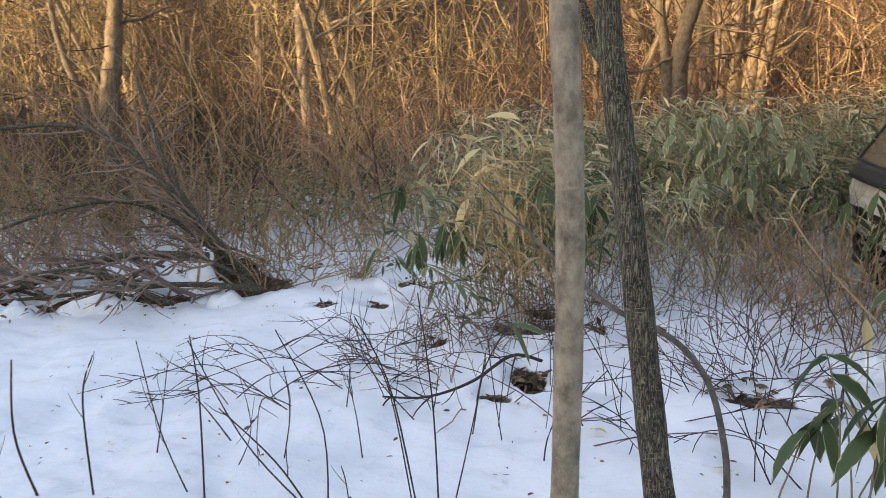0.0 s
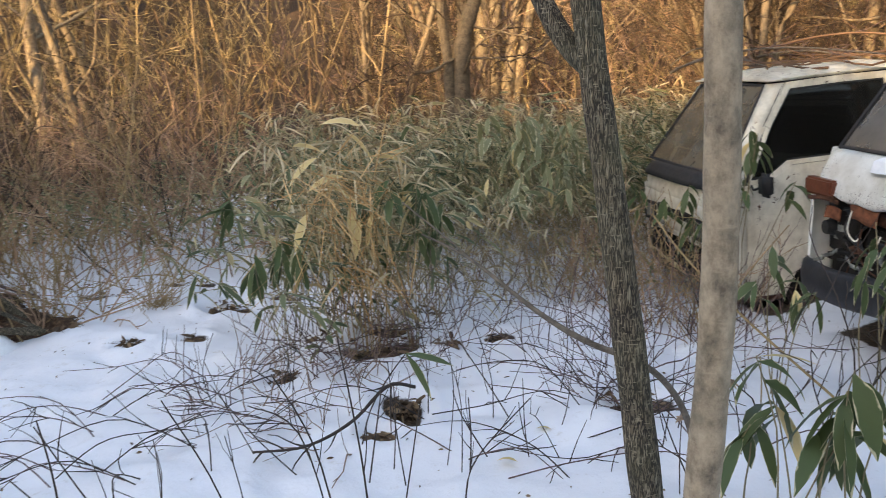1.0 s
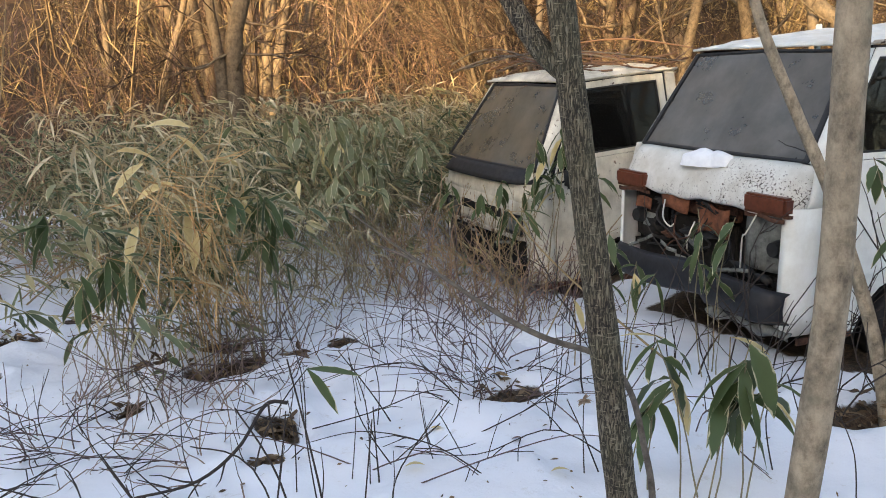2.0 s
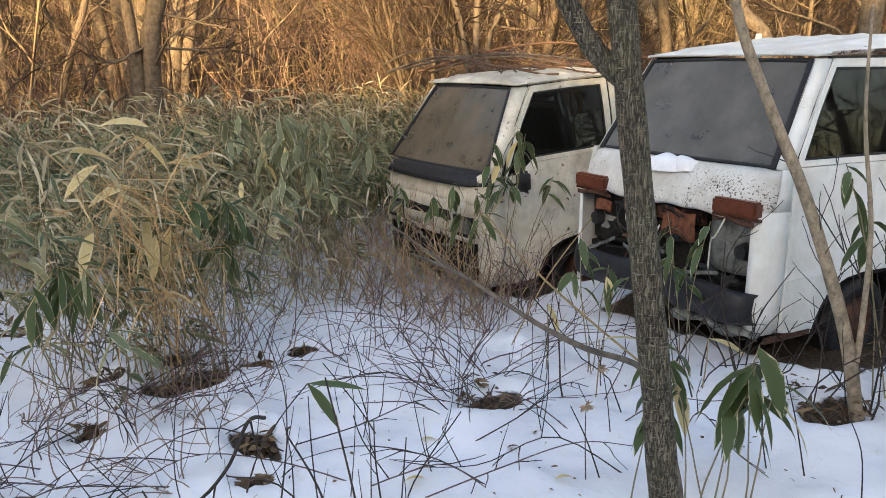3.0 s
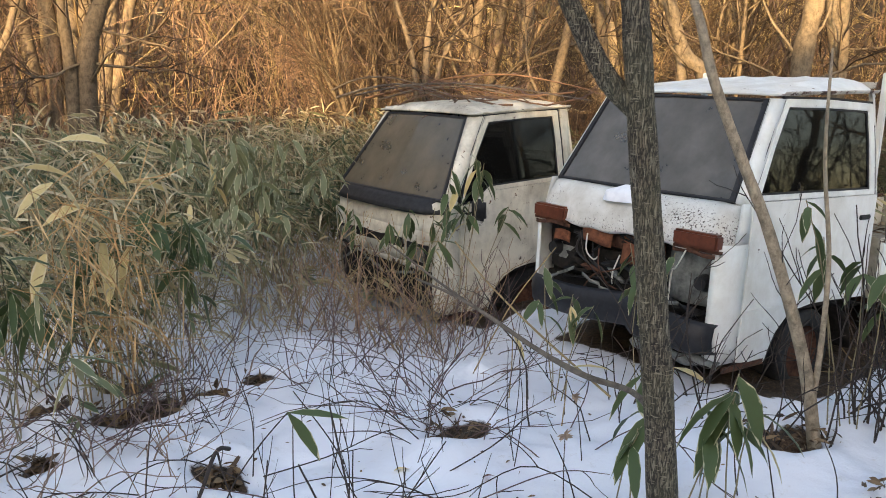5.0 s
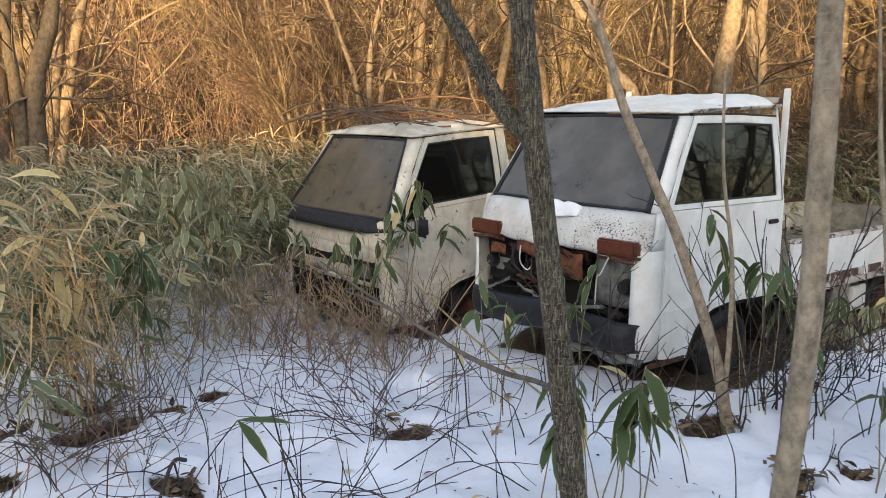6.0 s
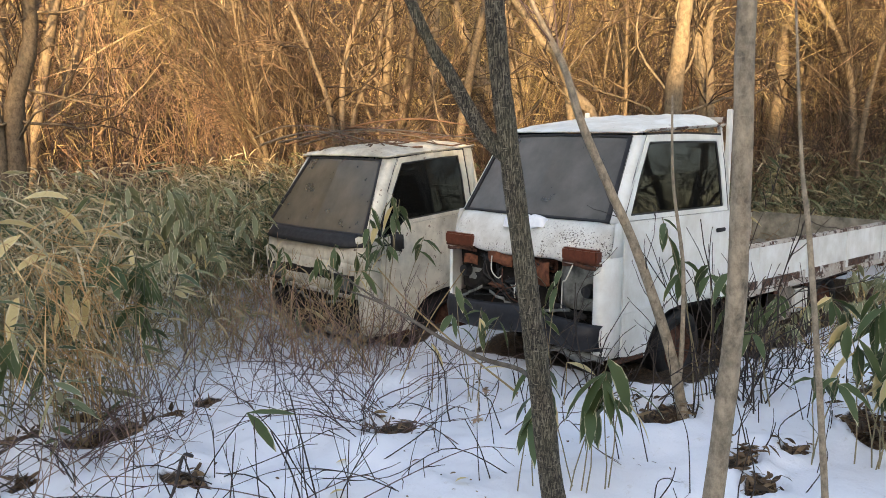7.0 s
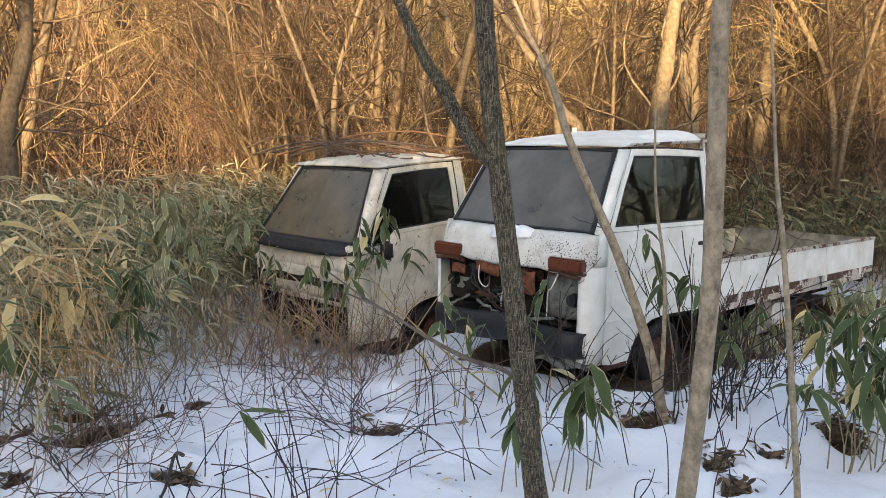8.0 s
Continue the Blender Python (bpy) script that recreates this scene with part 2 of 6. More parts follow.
# bare patches melted out of the snow: place and half sizes
patches = [(0.55, 5.25, 0.26, 0.15), (1.52, 3.84, 0.19, 0.09), (0.42, 4.38, 0.08, 0.17), (2.50, 2.52, 0.24, 0.13), (1.97, 1.95, 0.14, 0.05), (1.74, 1.80, 0.10, 0.05), (0.66, 5.62, 0.2, 0.1), (0.20, 5.55, 0.10, 0.10), (3.0, 1.5, 0.2, 0.1), (2.75, 1.42, 0.15, 0.07), (3.7, 1.45, 0.25, 0.14), (0.92, 5.2, 0.09, 0.10), (0.2, 4.05, 0.05, 0.05), (2.3, 1.75, 0.08, 0.04), (-0.1, 5.0, 0.06, 0.06), (1.35, 5.3, 0.09, 0.07), (1.0, 6.0, 0.16, 0.1), (-0.6, 6.2, 0.08, 0.06), (-0.3, 6.9, 0.16, 0.08), (-1.0, 6.2, 0.07, 0.05), (-0.6, 7.9, 0.25, 0.14), (0.2, 7.2, 0.2, 0.1), (-1.2, 7.9, 0.3, 0.12)]


def ground_z(x, y):
    """Height of the ground sheet: nearly level clearing, a wooded rise ahead, an unseen ridge added behind to block the
    sun.
    """
    x, y = np.asarray(x, float), np.asarray(y, float)
    z = 0.035 * np.sin(1.7 * x + 0.6) * np.cos(1.3 * y) + 0.025 * np.sin(3.1 * x - 2.2 * y) + 0.012 * np.sin(7.3 * x + 4.1 * y) * np.sin(5.7 * y - 2.9 * x)
    z = z - 0.03
    z = z - 0.12 * np.exp(-((x - 3.8) ** 2 / 3.5 + (y - 6.1) ** 2 / 1.6))
    for px, py, rx, ry in patches:
        e = np.sqrt(((x - px) / (rx + 0.03)) ** 2 + ((y - py) / (ry + 0.03)) ** 2)
        z = z - 0.05 * np.exp(-e ** 4) + 0.035 * np.exp(-((e - 1.55) / 0.45) ** 2)
    d = 0.86 * x + 0.51 * y
    r = np.hypot(x, y - 3)
    # unseen ridge, added to shade the clearing and leave the wood sunlit
    u = np.clip((-d - 5) / 20, 0, 1)
    # k and low change its height by side to steer the sun
    k = np.clip((0.51 * x - 0.86 * y + 2) / 9, 0, 1)
    low = np.clip((0.86 * y - 0.51 * x - 8.5) / 2.5, 0, 1)
    s = 0.51 * x - 0.86 * y
    # uneven crest frays the edge of the ridge's shadow
    crest = 0.03 * np.sin(0.68 * s) + 0.025 * np.sin(1.7 * s + 1.0) + 0.02 * np.sin(3.9 * s + 2.0)
    z = z + 9.05 * u * u * (3 - 2 * u) * (1 + 0.10 * k - 0.17 * low + crest)
    v = np.clip((0.6 * x + 0.8 * y) / 9, 0, 1)
    w = np.clip((r - 15) / 24, 0, 1)
    return z + 11.0 * v * w * w * (3 - 2 * w)


class Geo:
    """Gathers tubes and blades and links them as one mesh."""

    def __init__(self):
        self.v, self.q, self.uv, self.count = [], [], [], 0

    def tubes(self, p, r, sides=3):
        p, r = np.asarray(p, float), np.asarray(r, float)
        n, k, _ = p.shape
        t = np.gradient(p, axis=1)
        t /= np.linalg.norm(t, axis=2, keepdims=True) + 1e-9
        ref = np.where(np.abs(t[..., 2:3]) > 0.9, np.array([1.0, 0, 0]), np.array([0, 0, 1.0]))
        a = np.cross(t, ref)
        a /= np.linalg.norm(a, axis=2, keepdims=True) + 1e-9
        b = np.cross(t, a)
        ang = np.arange(sides) * 2 * np.pi / sides
        ring = p[:, :, None] + r[:, :, None, None] * (np.cos(ang)[None, None, :, None] * a[:, :, None] + np.sin(ang)[None, None, :, None] * b[:, :, None])
        idx = np.arange(n * k * sides).reshape(n, k, sides) + self.count
        nxt = np.roll(idx, -1, axis=2)
        q = np.stack([idx[:, :-1], nxt[:, :-1], nxt[:, 1:], idx[:, 1:]], -1).reshape(-1, 4)
        self.v.append(ring.reshape(-1, 3))
        self.q.append(q)
        self.uv.append(np.zeros((len(q), 4, 2)))
        self.count += n * k * sides
        return self

    def blades(self, base, way, length, width, droop, roll=None, k=5):
        """Lance-shaped folded leaves."""
        base, way = np.asarray(base, float), np.asarray(way, float)
        n = len(base)
        way = way / (np.linalg.norm(way, axis=1, keepdims=True) + 1e-9)
        s = np.linspace(0, 1, k)
        p = np.zeros((n, k, 3))
        p[:, 0] = base
        d = way.copy()
        for i in range(1, k):
            d = d + np.array([0, 0, -1.0]) * (np.asarray(droop) / (k - 1))[:, None]
            d /= np.linalg.norm(d, axis=1, keepdims=True)
            p[:, i] = p[:, i - 1] + d * (np.asarray(length) / (k - 1))[:, None]
        side = np.cross(way, [0, 0, 1.0])
        side /= np.linalg.norm(side, axis=1, keepdims=True) + 1e-6
        if roll is not None:
            nor = np.cross(side, way)
            side = side * np.cos(roll)[:, None] + nor * np.sin(roll)[:, None]
        up = np.cross(side, way)
        shape = np.array([0.12, 0.85, 1.0, 0.72, 0.05]) if k == 5 else np.sin(np.pi * (0.06 + 0.92 * s)) ** 0.7
        w = np.asarray(width)[:, None] * shape[None]
        left = p - side[:, None] * w[..., None] * 0.5 + up[:, None] * w[..., None] * 0.12
        right = p + side[:, None] * w[..., None] * 0.5 + up[:, None] * w[..., None] * 0.12
        ring = np.stack([left, p, right], 2)
        idx = np.arange(n * k * 3).reshape(n, k, 3) + self.count
        q = np.stack([idx[:, :-1, :-1], idx[:, :-1, 1:], idx[:, 1:, 1:], idx[:, 1:, :-1]], -1).reshape(-1, 4)
        u = np.array([0, 0.5, 1.0])
        uvp = np.zeros((n, k, 3, 2))
        uvp[..., 0] = u
        uvp[..., 1] = s[None, :, None]
        uvp = uvp.reshape(-1, 2)
        self.v.append(ring.reshape(-1, 3))
        self.q.append(q)
        self.uv.append(uvp[(q - self.count)])
        self.count += n * k * 3
        return self

    def mesh(self, name, mat, smooth=True):
        v, q, uv = np.concatenate(self.v), np.concatenate(self.q), np.concatenate(self.uv)
        me = bpy.data.meshes.new(name)
        me.vertices.add(len(v))
        me.vertices.foreach_set("co", v.astype(np.float32).ravel())
        me.loops.add(len(q) * 4)
        me.loops.foreach_set("vertex_index", q.astype(np.int32).ravel())
        me.polygons.add(len(q))
        me.polygons.foreach_set("loop_start", np.arange(0, len(q) * 4, 4, dtype=np.int32))
        me.polygons.foreach_set("use_smooth", np.full(len(q), smooth))
        lay = me.uv_layers.new(name="leaf")
        lay.data.foreach_set("uv", uv.astype(np.float32).ravel())
        me.update(calc_edges=True)
        me.materials.append(mat)
        return me

    def link(self, name, mat, parent=None, label="", smooth=True):
        ob = new(name, self.mesh(name, mat, smooth))
        if parent:
            ob.parent = parent
        return tagged(ob, label)


def part(name, bm, mat, parent, label="", smooth=False, bevel=0.0):
    """Links a bmesh as one mesh object under a thing or a part."""
    bmesh.ops.recalc_face_normals(bm, faces=bm.faces)
    if bevel:
        bmesh.ops.bevel(bm, geom=[e for e in bm.edges if len(e.link_faces) == 2 and e.calc_face_angle(0) > 0.6], offset=bevel, segments=2, affect='EDGES', clamp_overlap=True)
    me = bpy.data.meshes.new(name)
    bm.to_mesh(me)
    bm.free()
    me.materials.append(mat)
    me.polygons.foreach_set("use_smooth", np.full(len(me.polygons), smooth))
    ob = new(name, me)
    if parent:
        ob.parent = parent
    return tagged(ob, label)


def box(x0, x1, y0, y1, z0, z1):
    bm = bmesh.new()
    bmesh.ops.create_cube(bm, size=1)
    for v in bm.verts:
        v.co = Vector(((x0 + x1) / 2 + v.co.x * (x1 - x0), (y0 + y1) / 2 + v.co.y * (y1 - y0), (z0 + z1) / 2 + v.co.z * (z1 - z0)))
    return bm


def slab(points, off):
    """A prism: an outline and its copy moved by off."""
    bm = bmesh.new()
    off = Vector(off)
    a = [bm.verts.new(Vector(p)) for p in points]
    b = [bm.verts.new(Vector(p) + off) for p in points]
    bm.faces.new(a)
    bm.faces.new(b[::-1])
    for i in range(len(a)):
        j = (i + 1) % len(a)
        bm.faces.new((a[j], a[i], b[i], b[j]))
    return bm


def hoop(outer, inner, off):
    """A flat frame between two outlines, with thickness."""
    bm = bmesh.new()
    off = Vector(off)
    n = len(outer)
    rows = [[bm.verts.new(Vector(p) + d) for p in loop] for loop, d in ((outer, Vector()), (inner, Vector()), (inner, off), (outer, off))]
    for k in range(4):
        for i in range(n):
            j = (i + 1) % n
            a, b = rows[k], rows[(k + 1) % 4]
            bm.faces.new((a[i], a[j], b[j], b[i]))
    return bm


def sheet(grid, thick):
    """A grid of points made into a sheet with thickness."""
    bm = bmesh.new()
    vs = [[bm.verts.new(Vector(p)) for p in row] for row in grid]
    for i in range(len(vs) - 1):
        for j in range(len(vs[0]) - 1):
            bm.faces.new((vs[i][j], vs[i][j + 1], vs[i + 1][j + 1], vs[i + 1][j]))
    bmesh.ops.recalc_face_normals(bm, faces=bm.faces)
    bmesh.ops.solidify(bm, geom=bm.faces[:], thickness=thick)
    return bm


def unit(v):
    return v / (np.linalg.norm(v, axis=-1, keepdims=True) + 1e-9)


def grow(base, way, length, k=5, wander=0.25, lift=0.0):
    """Wandering lines from base along way."""
    n = len(base)
    p = np.zeros((n, k, 3))
    p[:, 0] = base
    d = unit(np.asarray(way, float))
    step = (np.asarray(length) / (k - 1))[:, None]
    for i in range(1, k):
        d = unit(d + rng.normal(0, wander, (n, 3)) + np.array([0, 0, lift]))
        p[:, i] = p[:, i - 1] + d * step
    return p


def sprout(p, per, lo, hi, spread, length, k=4, wander=0.25, lift=0.1):
    """Branches from lines p."""
    n, kk, _ = p.shape
    src = np.repeat(np.arange(n), per)
    t = rng.uniform(lo, hi, len(src)) * (kk - 1)
    i = np.minimum(t.astype(int), kk - 2)
    f = (t - i)[:, None]
    base = p[src, i] * (1 - f) + p[src, i + 1] * f
    way = unit(p[src, i + 1] - p[src, i]) + rng.normal(0, spread, (len(src), 3))
    ln = length * rng.uniform(0.5, 1.2, len(src)) * (1.15 - t / (kk - 1) * 0.6)
    return grow(base, way, ln, k, wander, lift)


def taper(n, k, r0, r1):
    return np.linspace(1, 0, k)[None] * (np.asarray(r0) * np.ones(n))[:, None] + np.linspace(0, 1, k)[None] * (np.asarray(r1) * np.ones(n))[:, None]


def spline(points, k=24):
    """A smooth line through a few points."""
    p = np.asarray(points, float)
    t = np.linspace(0, len(p) - 1, k)
    i = np.minimum(t.astype(int), len(p) - 2)
    f = (t - i)[:, None]
    a, b, c, d = p[np.maximum(i - 1, 0)], p[i], p[i + 1], p[np.minimum(i + 2, len(p) - 1)]
    return 0.5 * (2 * b + (c - a) * f + (2 * a - 5 * b + 4 * c - d) * f ** 2 + (3 * b - a - 3 * c + d) * f ** 3)


def root(name, at, label, category, group="", kind=""):
    ob = new(name)
    ob.empty_display_size = 0.1
    ob.matrix_basis = at
    return tagged(ob, label, category, group, kind)


# ---------------------------------------------------------------- ground
def axis(lo, hi, near_lo, near_hi, step):
    a = list(np.arange(near_lo, near_hi, step))
    s, v = step, near_hi
    while v < hi:
        a.append(v)
        s *= 1.13
        v += s
    s, v = step, near_lo
    front = []
    while v > lo:
        s *= 1.13
        v -= s
        front.append(v)
    return np.array(front[::-1] + a)


def build_ground():
    xs, ys = axis(-300, 300, -3, 5, 0.045), axis(-300, 300, 1.2, 8, 0.045)
    X, Y = np.meshgrid(xs, ys, indexing='ij')
    Z = ground_z(X, Y)
    flat = np.array([noise.noise(Vector((x * 3.0, y * 3.0, 0.3))) + 0.5 * noise.noise(Vector((x * 8.0, y * 8.0, 3.0))) for x, y in zip(X.ravel(), Y.ravel())]).reshape(X.shape)
    Z += 0.045 * flat
    nx, ny = X.shape
    idx = np.arange(nx * ny).reshape(nx, ny)
    q = np.stack([idx[:-1, :-1], idx[1:, :-1], idx[1:, 1:], idx[:-1, 1:]], -1).reshape(-1, 4)
    g = Geo()
    g.v.append(np.stack([X, Y, Z], -1).reshape(-1, 3))
    g.q.append(q)
    g.uv.append(np.zeros((len(q), 4, 2)))
    me = g.mesh("ground", M_GROUND)
    lit = np.clip((np.hypot(X + 1.0, Y - 1) - 9.5) / 7, 0, 1) * 0.75
    # dark litter under each truck, also painting in the shade beneath it
    for m, ln in ((POSE_B, 5.2), (POSE_A, 4.4)):
        inv = m.inverted()
        lx = inv[0][0] * X + inv[0][1] * Y + inv[0][3]
        ly = inv[1][0] * X + inv[1][1] * Y + inv[1][3]
        lit = np.maximum(lit, np.clip(1.05 - 3.2 * np.maximum(np.maximum(np.abs(lx) - 0.62 - 0.2 * (lx > 0), 0.42 - ly), ly - ln), 0, 1))
    for px, py, rx, ry in patches:
        lit = np.maximum(lit, np.exp(-(((X - px) / (rx + 0.03)) ** 2 + ((Y - py) / (ry + 0.03)) ** 2) ** 1.5))
    # dark litter over the unseen ridge, added to darken reflections in the glass
    lit = np.maximum(lit, np.clip((-(0.86 * X + 0.51 * Y) - 4) / 3, 0, 1))
    at = me.attributes.new("litter", 'FLOAT', 'POINT')
    at.data.foreach_set("value", lit.astype(np.float32).ravel())
    tagged(new("ground", me), "snow-covered clearing with leaf litter under the trees", "ground", kind="structure")


build_ground()


# ---------------------------------------------------------------- the two trucks
def half(z):
    """Half the cab's width at a height."""
    return 0.765 if z < 1.0 else 0.765 - 0.105 * ((z - 1.0) / 0.72) ** 1.3


def wheel(parent, x, y, z, r, side):
    ty = bmesh.new()
    prof = [(r * 0.62, -0.075), (r * 0.9, -0.085), (r, -0.06), (r, 0.06), (r * 0.9, 0.085), (r * 0.62, 0.075)]
    n = 28
    rows = [[ty.verts.new((x + w, y + rr * math.cos(a * 2 * math.pi / n), z + rr * math.sin(a * 2 * math.pi / n))) for rr, w in prof] for a in range(n)]
    for a in range(n):
        for k in range(len(prof)):
            ty.faces.new((rows[a][k], rows[a][(k + 1) % 6], rows[(a + 1) % n][(k + 1) % 6], rows[(a + 1) % n][k]))
    hub = root("wheel", Matrix(), "", "")
    hub.parent = parent
    part("tyre", ty, M_BLACK, hub, "perished black rubber tyre", True)
    rim = bmesh.new()
    o = side * 0.05
    rp = [(r * 0.64, side * 0.07), (r * 0.55, side * 0.03), (r * 0.3, side * 0.06), (r * 0.12, side * 0.09), (0.001, side * 0.09)]
    rows = [[rim.verts.new((x + w, y + rr * math.cos(a * 2 * math.pi / n), z + rr * math.sin(a * 2 * math.pi / n))) for rr, w in rp] for a in range(n)]
    for a in range(n):
        for k in range(4):
            rim.faces.new((rows[a][k], rows[a][k + 1], rows[(a + 1) % n][k + 1], rows[(a + 1) % n][k]))
    part("rim", rim, M_RUST, hub, "rusted steel rim", True)


def truck(at, label, b, c, foot, paint, front_paint, glass, bed, broken, longer):
    """A small cab-over pickup. x across (visible side +), y towards the tail, z up."""
    t = root("pickup_truck", at, label, "truck", "abandoned trucks")
    W0, W1 = foot, (0.50, 1.70)          # windscreen foot and head: y, z
    back, lift = 1.52 + longer * 0.4, 0.055 * broken if broken == 1 else 0.0    # rear end, rise of the roof edge

    # front panel under the windscreen, bulged, with rounded corners
    grid = []
    for z, y in ((W0[1], W0[0]), (W0[1] - 0.025, W0[0] * 0.66), (1.04, W0[0] * 0.36), (0.97, 0.02), (0.90, 0.005), (0.865, 0.0), (0.85, 0.02)):
        row = []
        for x in np.linspace(-0.765, 0.765, 25):
            e = max(0, abs(x) - 0.62) / 0.145
            dent = -0.02 * math.sin(5 * x + 2) * (1.1 - z) * broken
            row.append((x * (1 - 0.012 * e), y + 0.10 * e * e + dent, z + (0.008 * math.sin(9 * x) + 0.006 * math.sin(23 * x)) * broken * (z < 0.9)))
        grid.append(row)
    part("front_panel", sheet(grid, 0.012), front_paint, t, "white front panel with peeling paint", True)

    # corner panels down to the sill
    for s in (-1, 1):
        grid = []
        for z in (0.90, 0.7, 0.5, 0.36, 0.22):
            k = 0.02 * (0.5 - z) if z < 0.5 else 0
            grid.append([(s * (x - k), y, z) for x, y in ((0.69, 0.012), (0.725, 0.02), (0.752, 0.05), (0.765, 0.10), (0.767, 0.16), (0.767, 0.222))])
        part("corner_panel", sheet(grid, 0.012), paint, t, smooth=True)
        grid = []
        for z in (0.90, 1.0, 1.06, 1.125):
            y0 = 0.105 + (z - 0.9) * 0.2
            grid.append([(s * (half(z) + 0.001), y, z) for y in (y0, 0.16 + (z - 0.9) * 0.06, 0.222)])
        part("corner_panel", sheet(grid, 0.01), paint, t, smooth=True)

    # doors with window frames
    low = [(0.228, 1.128), (0.228, 0.215), (0.50, 0.17), (0.545, 0.27), (0.59, 0.345), (0.68, 0.42), (0.80, 0.462), (0.95, 0.478), (1.15, 0.475), (1.34, 0.46), (1.385, 0.46), (1.385, 1.128)]
    outer = [(0.222, 1.132), (0.8, 1.132), (1.39, 1.132), (1.395, 1.45), (1.395, 1.715), (1.0, 1.725), (0.585, 1.715), (0.40, 1.43)]
    inner = [(0.315, 1.165), (0.8, 1.165), (1.31, 1.165), (1.315, 1.45), (1.31, 1.655), (1.0, 1.66), (0.615, 1.655), (0.455, 1.42)]
    if broken < 1:      # the window dips at its front
        low = [(0.228, 1.02)] + low[1:] + [(0.56, 1.128), (0.40, 1.03)]
        outer = [(0.222, 1.024), (0.40, 1.034), (0.56, 1.132)] + outer[2:]
        inner = [(0.27, 1.055), (0.385, 1.06), (0.545, 1.165)] + inner[2:]
    low, outer, inner = [[(y + longer * min(1, max(0, (y - 0.8) / 0.5)) * (z > 0.9 or y > 1.3), z) for y, z in loop] for loop in (low, outer, inner)]
    cy, cz = 0.85 + longer / 2, 1.41
    edge = [(cy + (y - cy) * 0.965, cz + (z - cz) * 0.955 if z > 1.2 else z) for y, z in outer]
    for s in (-1, 1):
        door = part("door", slab([(s * 0.768, y, z) for y, z in low], (-s * 0.035, 0, 0)), paint, t, bevel=0.006)
        part("window_frame", hoop([(s * (half(z) + 0.004), y, z) for y, z in edge], [(s * (half(z) + 0.004), y, z) for y, z in inner], (-s * 0.03, 0, 0)), paint, door, bevel=0.004)
        part("door_seal", hoop([(s * (half(z) - 0.004), y, z) for y, z in outer], [(s * (half(z) - 0.004), y, z) for y, z in edge], (-s * 0.02, 0, 0)), M_BLACK, door, "black rubber door seal")
        mid = [(cy + (y - cy) * 0.97, cz + (z - cz) * 0.95) for y, z in inner]
        part("window_seal", hoop([(s * (half(z) - 0.004), y, z) for y, z in inner], [(s * (half(z) - 0.004), y, z) for y, z in mid], (-s * 0.014, 0, 0)), M_BLACK, door, "black rubber seal")
        part("door_glass", slab([(s * (half(z) - 0.010), y, z) for y, z in mid], (-s * 0.004, 0, 0)), M_SIDEGLASS, door, "dusty door glass").visible_shadow = False
        part("door_handle", box(s * 0.770 - 0.012, s * 0.770 + 0.012, 1.19 + longer, 1.31 + longer, 0.975, 1.005), M_BLACK, door, "black door handle", bevel=0.006)
        part("sill_edge", box(s * 0.764 - 0.008, s * 0.764 + 0.008, 0.10, 0.49, 0.168, 0.205), M_RUST, door, "rusted sill edge", bevel=0.004)
        # moulding line
        part("moulding", box(s * 0.770 - 0.004, s * 0.770 + 0.004, 0.24, 1.375, 0.50, 0.512), paint, door)
        # rear quarter and screen pillar
        part("rear_quarter", slab([(s * half(z), y, z) for y, z in ((1.392 + longer, 0.46), (back, 0.46), (back, 1.12), (back - 0.02, 1.70 + lift), (1.402 + longer, 1.715 + lift), (1.398 + longer, 1.13))], (-s * 0.03, 0, 0)), paint, t, bevel=0.005)
        pil = []
        for k in np.linspace(0, 1, 6):
            z = W0[1] + (W1[1] - W0[1]) * k
            yw = W0[0] + (W1[0] - W0[0]) * k
            xw = b + 0.012 + (c - b) * k
            yo = 0.222 + (0.585 - 0.222) * k
            pil.append([(s * xw, yw, z), (s * (xw * 0.4 + half(z) * 0.6), yw + 0.022, z), (s * half(z), yo, z)])
        part("windscreen_pillar", sheet(pil, 0.02), paint, t, smooth=True)

    if broken < 1:
        part("cowl", sheet([[(x, 0.07 - 0.09 * k - 0.03 * (1 - (x / 0.78) ** 2) + 0.12 * max(0, abs(x) - 0.6) / 0.17, 1.11 - 0.10 * k) for x in np.linspace(-0.77, 0.77, 12)] for k in (0, 0.3, 0.7, 1.0)], 0.012), M_BLACK, t, "black cowl strip", True)
    # windscreen
    so = [(-b - 0.02, W0[0] - 0.004, W0[1]), (0, W0[0] - 0.03, W0[1]), (b + 0.02, W0[0] - 0.004, W0[1]), (c + 0.02, W1[0], W1[1]), (0, W1[0] - 0.025, W1[1] + 0.012), (-c - 0.02, W1[0], W1[1])]
    mid = Vector((0, 0.315, 1.42))
    si = [tuple(mid + (Vector(p) - mid) * 0.94) for p in so]
    ws = part("windscreen_seal", hoop(so, si, (0, 0.02, -0.012)), M_BLACK, t, "black rubber windscreen seal", bevel=0.004)
    part("windscreen", slab([tuple(mid + (Vector(p) - mid) * 0.945 + Vector((0, 0.008, -0.004))) for p in so], (0, 0.005, -0.003)), glass, t, "dusty grey windscreen").visible_shadow = False

    if broken == 1:
        for dz in (0.0, 0.022):
            part("sticker_bar", slab([(0.075, 0.436 + dz * 0.6, 1.612 + dz), (0.125, 0.436 + dz * 0.6, 1.612 + dz), (0.125, 0.444 + dz * 0.6, 1.624 + dz), (0.075, 0.444 + dz * 0.6, 1.624 + dz)], (0, 0.002, -0.001)), M_STICKER, ws, "faded pale sticker bar")
